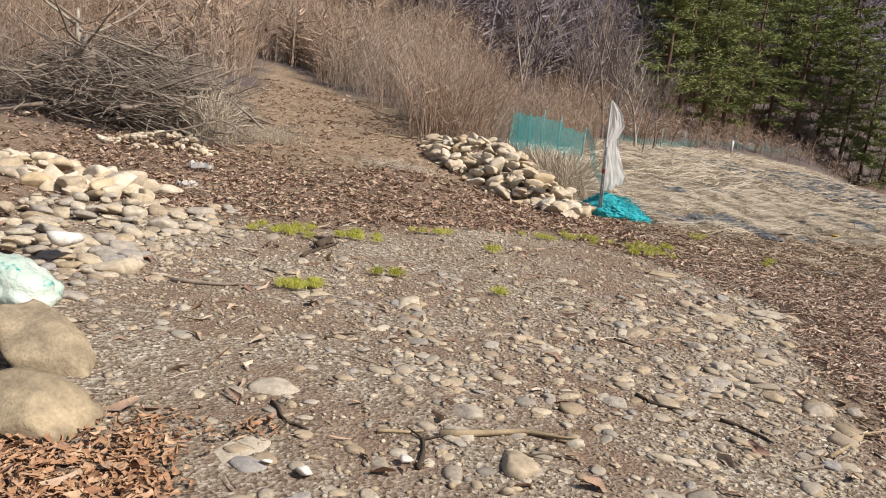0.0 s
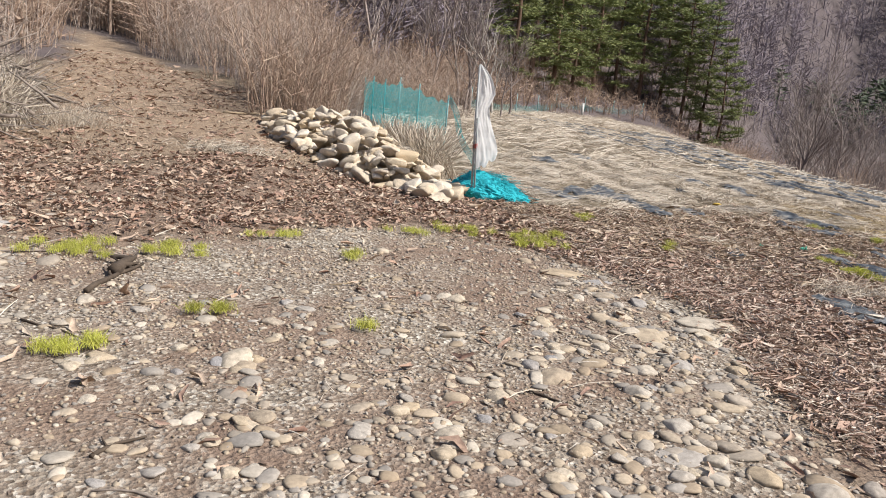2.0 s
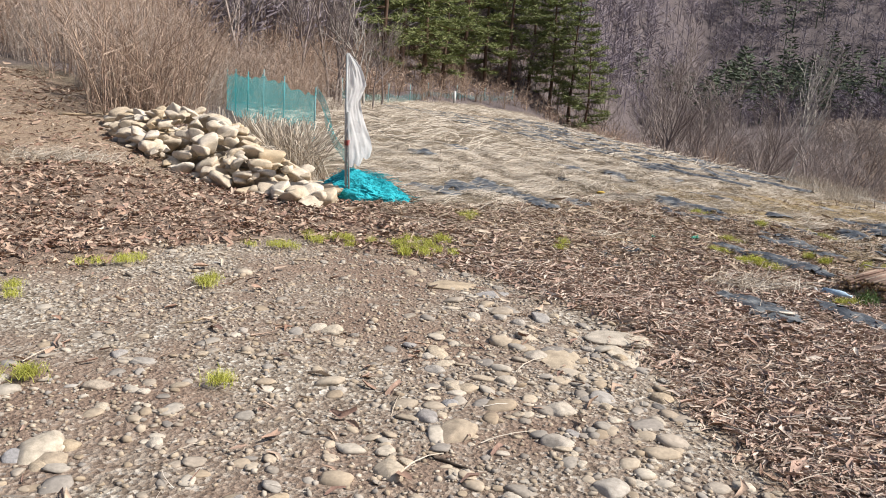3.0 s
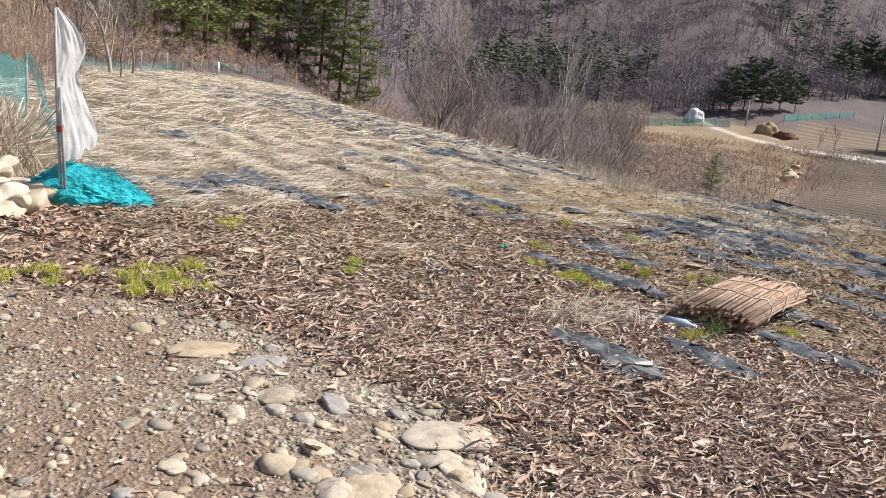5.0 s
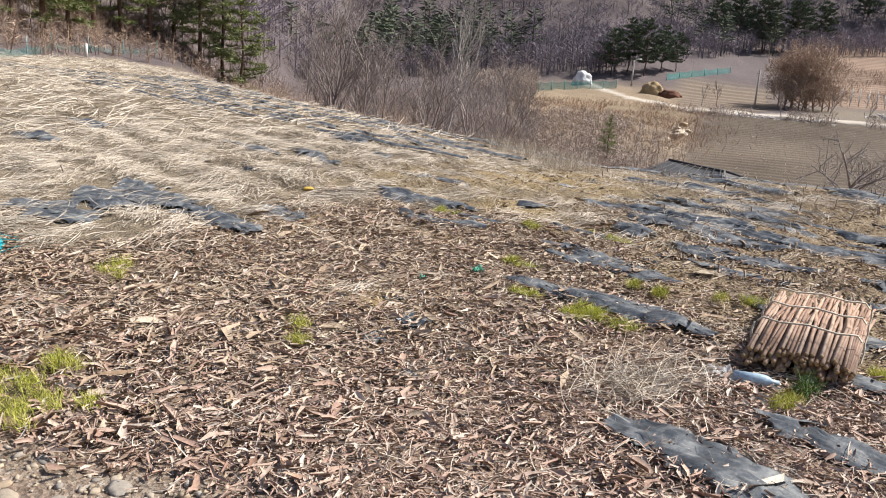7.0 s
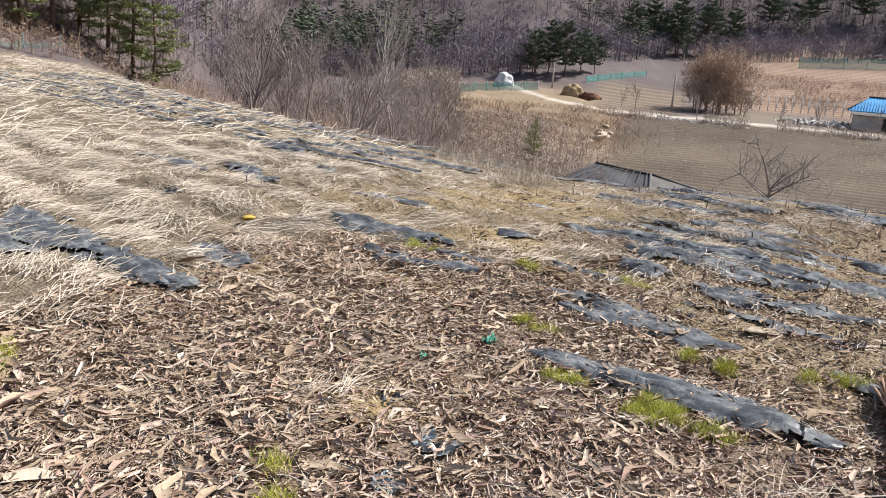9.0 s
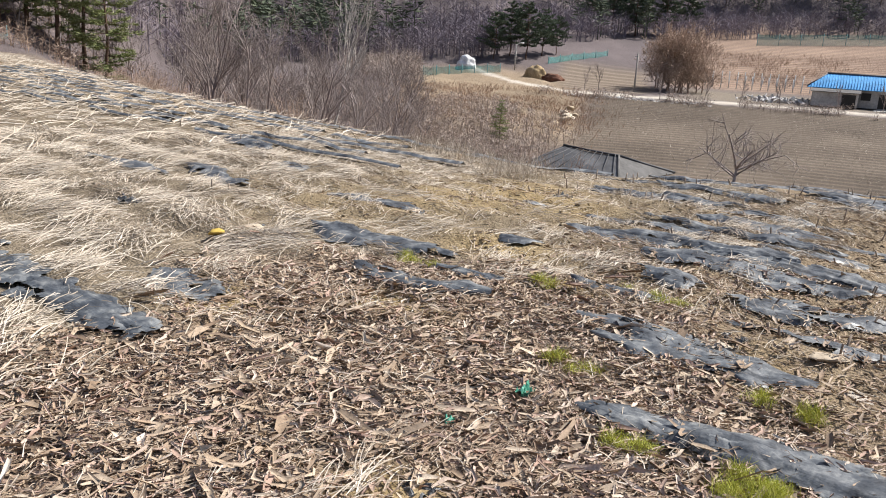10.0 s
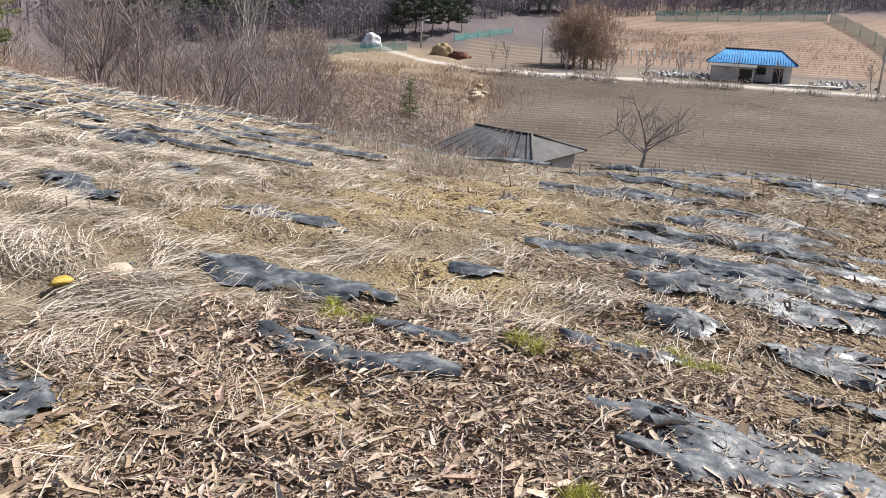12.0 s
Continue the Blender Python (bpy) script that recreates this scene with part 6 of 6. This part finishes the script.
BLUE = varied("blue_roof_sheet", [(0.09, 0.36, 0.70)], 0.6, 0.75, grain=3, relief=0, spread=0.25)
DARKROOF = varied("weathered_roof", [(0.085, 0.085, 0.09), (0.11, 0.11, 0.115)], 0.5, 0.7, grain=3, relief=0.4, dist=0.05, spread=0.5)
GREYROOF = varied("grey_tarp", [(0.13, 0.125, 0.12)], 0.7, 0.9, grain=4, relief=0.4, dist=0.05, spread=0.4)
PLASTER = varied("pale_plaster", [(0.47, 0.45, 0.42)], 0.5, 0.9, grain=4, relief=0, spread=0.3)
# near-black colour stands in for the shade inside doorway and windows
DARK = varied("opening_shade", [(0.03, 0.028, 0.026)], 1.0, 0.6, relief=0)
CONCRETE = varied("pale_concrete", [(0.55, 0.52, 0.46)], 0.5, 0.9, grain=5, relief=0, spread=0.3)
WOODPOST = varied("grey_wood_post", [(0.36, 0.33, 0.29), (0.55, 0.52, 0.47)], 1.0, 0.9, relief=0)


def house():
    x, y = polar(78.4, 125)
    base = tagged(new("farmhouse"), "low farmhouse with a bright blue metal roof", "house")
    base.matrix_basis = pose(x, y, land_z(x, y) + 0.1, 0, 0, -78.4)
    # local x runs along the front, local y away from the road
    w, d, h = 10.6, 6.0, 2.5
    b = Buf()
    b.box(0, 0, h / 2, w, d, h)
    part("wall", b.mesh("wall", PLASTER, False), base)
    ox, oy, top, hip = w / 2 + 0.7, d / 2 + 0.9, h + 1.75, 2.2
    rx = ox - hip
    v = [(-ox, -oy, h - 0.1), (ox, -oy, h - 0.1), (ox, oy, h - 0.1), (-ox, oy, h - 0.1), (-rx, 0, top), (rx, 0, top)]
    roof = sheet("roof", v, [(0, 1, 5, 4), (1, 2, 5), (2, 3, 4, 5), (3, 0, 4)], BLUE, base, "blue corrugated metal roof", 0.08)
    b = Buf()
    b.tube([(-rx - 0.1, 0, top + 0.06), (rx + 0.1, 0, top + 0.06)], [0.13, 0.13], 6)
    for sx in (-1, 1):
        b.tube([(sx * rx, 0, top + 0.05), (sx * ox, -oy, h)], [0.09, 0.09], 6)
    part("ridge", b.mesh("ridge", DARKROOF), roof, "dark ridge cap")
    for k in range(34):
        xx = -ox + (k + 0.5) * 2 * ox / 34
        t = min(1.0, (ox - abs(xx)) / hip)
        b = Buf()
        b.tube([(xx, -oy - 0.01, h - 0.02), (xx, -oy * (1 - t), h - 0.02 + (top - h) * t + 0.02)], [0.035, 0.035], 4)
        part("seam", b.mesh("seam", BLUE), roof)
    for xx, ww, hh, zz in ((1.4, 1.2, 1.0, 1.5), (3.6, 1.3, 1.9, 0.98), (-3.9, 1.1, 0.9, 1.5)):
        b = Buf()
        b.box(xx, -d / 2 - 0.03, zz, ww, 0.08, hh)
        win = part("window", b.mesh("window", DARK, False), base)
        b = Buf()
        for sx in (-1, 1):
            b.box(xx + sx * (ww / 2 + 0.04), -d / 2 - 0.06, zz, 0.08, 0.12, hh + 0.16)
        for s2 in (-1, 1):
            b.box(xx, -d / 2 - 0.06, zz + s2 * (hh / 2 + 0.04), ww, 0.12, 0.08)
        part("frame", b.mesh("frame", PLASTER, False), win)
    # lean-to in front
    b = Buf()
    b.box(-2.3, -d / 2 - 1.9, 0.95, 5.6, 2.6, 1.9)
    part("annex", b.mesh("annex", PLASTER, False), base, "grey lean-to with plain walls")
    sheet("annex_roof", [(-5.3, -d / 2 - 3.5, 1.95), (0.75, -d / 2 - 3.5, 1.95), (0.75, -d / 2 - 0.2, 2.4), (-5.3, -d / 2 - 0.2, 2.4)], [(0, 1, 2, 3)], GREYROOF, base, "grey sheet roof", 0.08)
    b = Buf()
    b.box(-0.6, -d / 2 - 3.22, 0.85, 1.7, 0.06, 1.7)
    part("door", b.mesh("door", DARK, False), base, "flat doorway panel, its inner shade painted near-black")


house()


def shed():
    base = tagged(new("shed"), "old shed with a sagging black-sheeted roof below the field", "shed")
    cx, cy = 53.0, 34.4
    base.matrix_basis = pose(cx, cy, land_z(cx, cy))
    g = land_z(cx, cy)
    eave, top = -6.35 - g, -4.95 - g
    b = Buf()
    b.box(0, 0, (eave - 0.4) / 2, 7.4, 7.0, eave + 0.4)
    part("wall", b.mesh("wall", PLASTER, False), base)
    n0, s0, w0, e0 = 4.1, -4.1, -4.4, 4.4
    v = [(w0, s0, eave), (e0, s0, eave), (e0, n0, eave - 0.1), (w0, n0, eave - 0.1), (0, -1.8, top - 0.2), (0, 2.6, top), (0, 0.4, top - 0.18)]
    sheet("roof", v, [(3, 0, 4, 6, 5), (1, 2, 5, 6, 4), (2, 3, 5)], DARKROOF, base, "black sheeted roof", 0.08)
    sheet("roof_end", [v[0], v[1], v[4]], [(0, 1, 2)], GREYROOF, base, "grey patched roof end", 0.07)
    for a, c in ((v[0], v[4]), (v[4], v[1]), (v[4], v[5])):
        b = Buf()
        b.tube([(a[0], a[1], a[2] + 0.06), ((a[0] + c[0]) / 2, (a[1] + c[1]) / 2, (a[2] + c[2]) / 2 + 0.03), (c[0], c[1], c[2] + 0.06)], [0.08, 0.08, 0.08], 6)
        part("ridge", b.mesh("ridge", GREYROOF if c[1] < 0 and a[0] < 0 else DARKROOF), base)
    for k in range(9):
        t = (k + 0.5) / 9
        b = Buf()
        b.tube([(w0 + 0.02, s0 + (n0 - s0) * t, eave + 0.05), (-0.05, -1.8 + 4.4 * t, top - 0.1 * (1 - t))], [0.03, 0.03], 4)
        part("batten", b.mesh("batten", DARKROOF), base)


shed()

# the lone bare tree in the ploughed field
x, y = polar(72.2, 61)
plant("bare_tree", [("limbwork", tree_mesh(908, 3.1, 4, 0.74, 0.12, 0.24, 5, 0.5, GREYBARK, 0.009, 3.0))], x, y, 60, 1.0, "lone spreading leafless tree in the ploughed field", "tree")
# small trees along the road
little = [tree_mesh(910 + i, 3.4, 3, 0.4, 0.03, 0.6, 4, 0.15, GREYBARK, 0.014) for i in range(2)]
for az, d in [(61.2, 118), (62.2, 118), (69.3, 111), (71.6, 111), (74.2, 111), (77.6, 110), (66.4, 110), (80.2, 116), (85.6, 120), (87.5, 116)]:
    x, y = polar(az, d)
    plant("bare_tree", [("limbwork", r.choice(little))], x, y, r.uniform(0, 360), r.uniform(0.9, 1.2), "small leafless roadside tree", "tree", "roadside trees")
# round bush clump beside the road
round_bush = [tree_mesh(930 + i, 6.0, 4, 0.62, 0.03, 0.3, 5, 0.06, REDTWIG, 0.018, 1.25) for i in range(2)]
for i in range(17):
    a, d = r.gauss(0, 1.05), r.uniform(-4, 6)
    x, y = polar(67.1 + a, 131 + d)
    plant("bush", [("limbwork", r.choice(round_bush))], x, y, r.uniform(0, 360), r.uniform(1.15, 1.5) * (1.15 - 0.16 * abs(a)), "tall round leafless bush with fine twigs by the road", "bush", "bush clump by the road")
# trellis
trellis = tagged(new("trellis"), "rows of pale wooden trellis posts with wires", "trellis")
for row, (d, n) in enumerate(((143, 15), (149, 13))):
    last = None
    for k in range(n):
        x, y = polar(69.2 + k * 0.5, d)
        z = land_z(x, y)
        b = Buf()
        b.tube([(x, y, z - 0.2), (x + r.gauss(0, 0.12), y + r.gauss(0, 0.12), z + 2.1)], [0.09, 0.08], 5)
        part("post", b.mesh("post", WHITE), trellis)
        if last:
            b = Buf()
            b.tube([last, (x, y, z + 1.5)], [0.03, 0.03], 4)
            part("wire", b.mesh("wire", WOODPOST), trellis)
        last = (x, y, z + 1.5)


def utility_pole(az, d, h, label, lamp_arm=False):
    x, y = polar(az, d)
    base = tagged(new("utility_pole"), label, "pole")
    base.matrix_basis = pose(x, y, land_z(x, y))
    b = Buf()
    b.tube([(0, 0, -0.3), (0.03, 0, h)], [0.15, 0.11], 8)
    part("shaft", b.mesh("shaft", WOODPOST), base)
    b = Buf()
    if lamp_arm:
        b.tube([(0, 0, h - 0.1), (0.5, -0.5, h + 0.25), (0.9, -0.9, h + 0.25)], [0.05, 0.05, 0.12], 6)
        part("lamp_head", b.mesh("lamp_head", WHITE), base)
    else:
        b.tube([(-0.6, 0.1, h - 0.5), (0.6, 0.1, h - 0.5)], [0.05, 0.05], 5)
        part("crossarm", b.mesh("crossarm", WOODPOST), base)


utility_pole(64.6, 123, 5.6, "grey utility pole beside the valley road")
utility_pole(86.0, 119, 6.5, "grey utility pole by the farmyard")
utility_pole(86.6, 124, 6.0, "grey utility pole by the farmyard")
utility_pole(56.2, 139, 4.2, "white street lamp at the bend", True)

# white tarpaulin mound, hay mound, dark heap
TARP = varied("white_tarp", [(0.78, 0.78, 0.77)], 1.0, 0.5, grain=5, relief=0.5, dist=0.05)
HAY = varied("hay", [(0.42, 0.31, 0.17)], 1.0, 0.95, grain=6, relief=0.8, dist=0.1)
RUST = varied("rusty_brush", [(0.17, 0.08, 0.05)], 1.0, 0.95, grain=6, relief=0.8, dist=0.1)
for name, az, d, sx, sy, sz2, m, lab, cat in (("tarp_mound", 52.8, 138, 3.4, 2.4, 2.1, TARP, "white tarpaulin over a mound by the road", "tarpaulin"), ("hay_mound", 57.7, 131, 3.6, 3.0, 1.9, HAY, "tan hay mound beside the road", "hay"), ("brush_heap", 58.9, 130, 3.6, 2.0, 1.0, RUST, "dark reddish brush heap beside the road", "brush heap")):
    x, y = polar(az, d)
    bm = bmesh.new()
    bmesh.ops.create_icosphere(bm, subdivisions=4, radius=1.0)
    for v in bm.verts:
        p = v.co.copy()
        q = p * (1 + 0.22 * noise.noise(p * 2.3 + Vector((az, 0, 0))) + 0.08 * noise.noise(p * 7))
        v.co = Vector((q.x * sx / 2, q.y * sy / 2, max(-0.3, q.z) * sz2))
    me = bpy.data.meshes.new(name)
    bm.to_mesh(me)
    bm.free()
    me.materials.append(m)
    me.polygons.foreach_set("use_smooth", [True] * len(me.polygons))
    thing(name, me, lab, cat, pose(x, y, land_z(x, y), 0, 0, -az))


# nets across the valley
def net_line(pts, high, label):
    base = tagged(new("net_fence"), label, "fence")
    last = None
    for i, (az, d) in enumerate(pts):
        x, y = polar(az, d)
        z = land_z(x, y)
        b = Buf()
        b.tube([(x, y, z - 0.2), (x, y, z + high + 0.2)], [0.06, 0.06], 5)
        part("post", b.mesh("post", TEAL_POST), base)
        if last:
            v, f = drape(last, (x, y), last[2], z, high, high, i + 50, 10, 3, 0.15)
            part("net", mesh_of("net", v, f, VALLEY_NET), base)
        last = (x, y, z)


net_line([(72 + 1.3 * k, 208 + 2.2 * k) for k in range(9)], 2.6, "teal netting along the top of the far field")
net_line([(82.6 + 0.9 * k, 224 - 13 * k) for k in range(7)], 2.6, "teal netting down the side of the far field")
net_line([(58.5 + 0.8 * k, 150 + 4 * k) for k in range(6)], 1.2, "teal netting above the terraced field")
net_line([(48.0 + 0.9 * k, 124 + 1.2 * k) for k in range(9)], 1.3, "teal netting by the bend of the road")

# pale yard slab and junk by the house
x, y = polar(81.8, 120)
b = Buf()
b.box(0, 0, 0, 9.0, 5.0, 0.24)
thing("yard_slab", b.mesh("yard_slab", CONCRETE, False), "pale concrete yard beside the farmhouse", "concrete slab", pose(x, y, land_z(x, y) + 0.08, 0, -2, -82))
JUNK = varied("junk", [(0.65, 0.63, 0.60), (0.36, 0.34, 0.33), (0.78, 0.76, 0.74), (0.26, 0.24, 0.23)], 1.0, 0.8, by="island", relief=0)
g = np.random.RandomState(9)
n = 420
az, d = g.normal(73.9, 0.95, n), g.normal(124, 2.2, n)
az[300:] = g.normal(83.4, 0.9, 120)
x, y = EX + d * np.sin(np.radians(az)), EY + d * np.cos(np.radians(az))
strewn("junk_heap", grit, np.stack([x, y, land(x, y) + g.uniform(0, 0.5, n)], 1), turns_of(g.uniform(0, 6.28, n), g.normal(0, 0.5, n), g.normal(0, 0.5, n)), g.uniform(0.25, 1.0, n)[:, None] * np.array([[1.6, 0.8, 0.6]]), JUNK, "heap of pale rubble and scrap by the farmhouse", "rubble", False, g)
# pale rubble along the road's lower edge
n = 260
az, d = g.uniform(60, 70, n), g.normal(109.5, 1.0, n)
x, y = EX + d * np.sin(np.radians(az)), EY + d * np.cos(np.radians(az))
strewn("roadside_rubble", grit, np.stack([x, y, land(x, y)], 1), turns_of(g.uniform(0, 6.28, n), np.zeros(n), np.zeros(n)), g.uniform(0.2, 0.55, n)[:, None] * np.array([[1.5, 0.8, 0.5]]), JUNK, "pale stones along the road's lower edge", "stones", False, g)

# dry stalks: reddish on the far field, straw-coloured on the bank
RUSSET = varied("russet_stalk", [(0.40, 0.26, 0.18), (0.48, 0.33, 0.225), (0.34, 0.22, 0.155)], 0.5, 0.9, by="island", relief=0, grain=2)


def stalks(name, count, a0, a1, d0, d1, high, material, label, seed):
    g = np.random.RandomState(seed)
    az, d = g.uniform(a0, a1, count) + g.normal(0, 1.2, count), g.uniform(d0, d1, count) + g.normal(0, 3.0, count)
    x, y = EX + d * np.sin(np.radians(az)), EY + d * np.cos(np.radians(az))
    k = waves(x, y, 14, seed, 3) > -0.35
    x, y = x[k], y[k]
    n = len(x)
    strewn(name, blades, np.stack([x, y, land(x, y) + 0.25 * high], 1), turns_of(g.uniform(0, 6.28, n), -np.abs(g.normal(1.25, 0.25, n)), g.uniform(-1, 1, n)), (high * g.uniform(0.6, 1.2, n))[:, None] * np.array([[1, 4.0, 1]]), material, label, "dry stalks", rng=g)


stalks("dry_stalks", 4500, 69.5, 77.5, 152, 190, 0.7, RUSSET, "reddish dry stalks standing on the far field", 71)
stalks("dry_stalks", 4000, 80.5, 96, 150, 190, 0.7, RUSSET, "reddish dry stalks standing on the far field", 72)
stalks("dry_stalks", 12000, 48, 62, 80, 111, 0.55, RUSSET, "tan dry grass on the bank below the bend", 73)
stalks("dry_stalks", 5500, 46, 60, 52, 92, 0.4, REDTWIG, "brown dry brush low on the bank", 74)

# pale outcrop and a young pine on the bank
pick2 = random.Random(91)
for i in range(11):
    x, y = polar(60.3 + pick2.gauss(0, 0.35), 88 + 7 * pick2.uniform(-1, 1))
    k = pick2.uniform(0.6, 1.5)
    thing("rock", rock_meshes[i % 9], "pale rock bared on the scrubby bank", "rock", pose(x, y, land_z(x, y) + 0.1 * k, 20, 15, 50 * i) @ Matrix.Diagonal((k, k, k, 1)), "bare rocks on the bank")
x, y = polar(55.6, 70)
plant("pine_tree", [("trunk", pines[2][0]), ("crown", pines[2][1])], x, y, 30, 0.36, "young dark green pine on the scrubby bank", "tree")

# scrub on the bank below the road
n = 700
az, d = g.uniform(58, 100, n), g.normal(108.5, 1.6, n)
x, y = EX + d * np.sin(np.radians(az)), EY + d * np.cos(np.radians(az))
k = waves(x, y, 9, 81, 2) > -0.1
x, y = x[k], y[k]
n = len(x)
strewn("undergrowth", thin_bush, np.stack([x, y, land(x, y)], 1), turns_of(g.uniform(0, 6.28, n), g.normal(0, 0.3, n), g.normal(0, 0.3, n)), g.uniform(0.7, 1.7, n)[:, None] * np.array([[2.4, 2.4, 1.0]]), TWIG, "low brown scrub on the bank below the road", "undergrowth", False, g)
# pale scraps and stubble on the ploughed field
n = 2600
az, d = g.uniform(59, 100, n), g.uniform(56, 107, n)
x, y = EX + d * np.sin(np.radians(az)), EY + d * np.cos(np.radians(az))
strewn("field_stubble", blades, np.stack([x, y, land(x, y) + 0.08], 1), turns_of(g.uniform(0, 6.28, n), g.normal(-0.3, 0.4, n), g.normal(0, 0.5, n)), g.uniform(0.2, 0.5, n)[:, None] * np.array([[1, 4.0, 1]]), STRAW, "pale stubble scattered on the ploughed field", "stubble", rng=g)
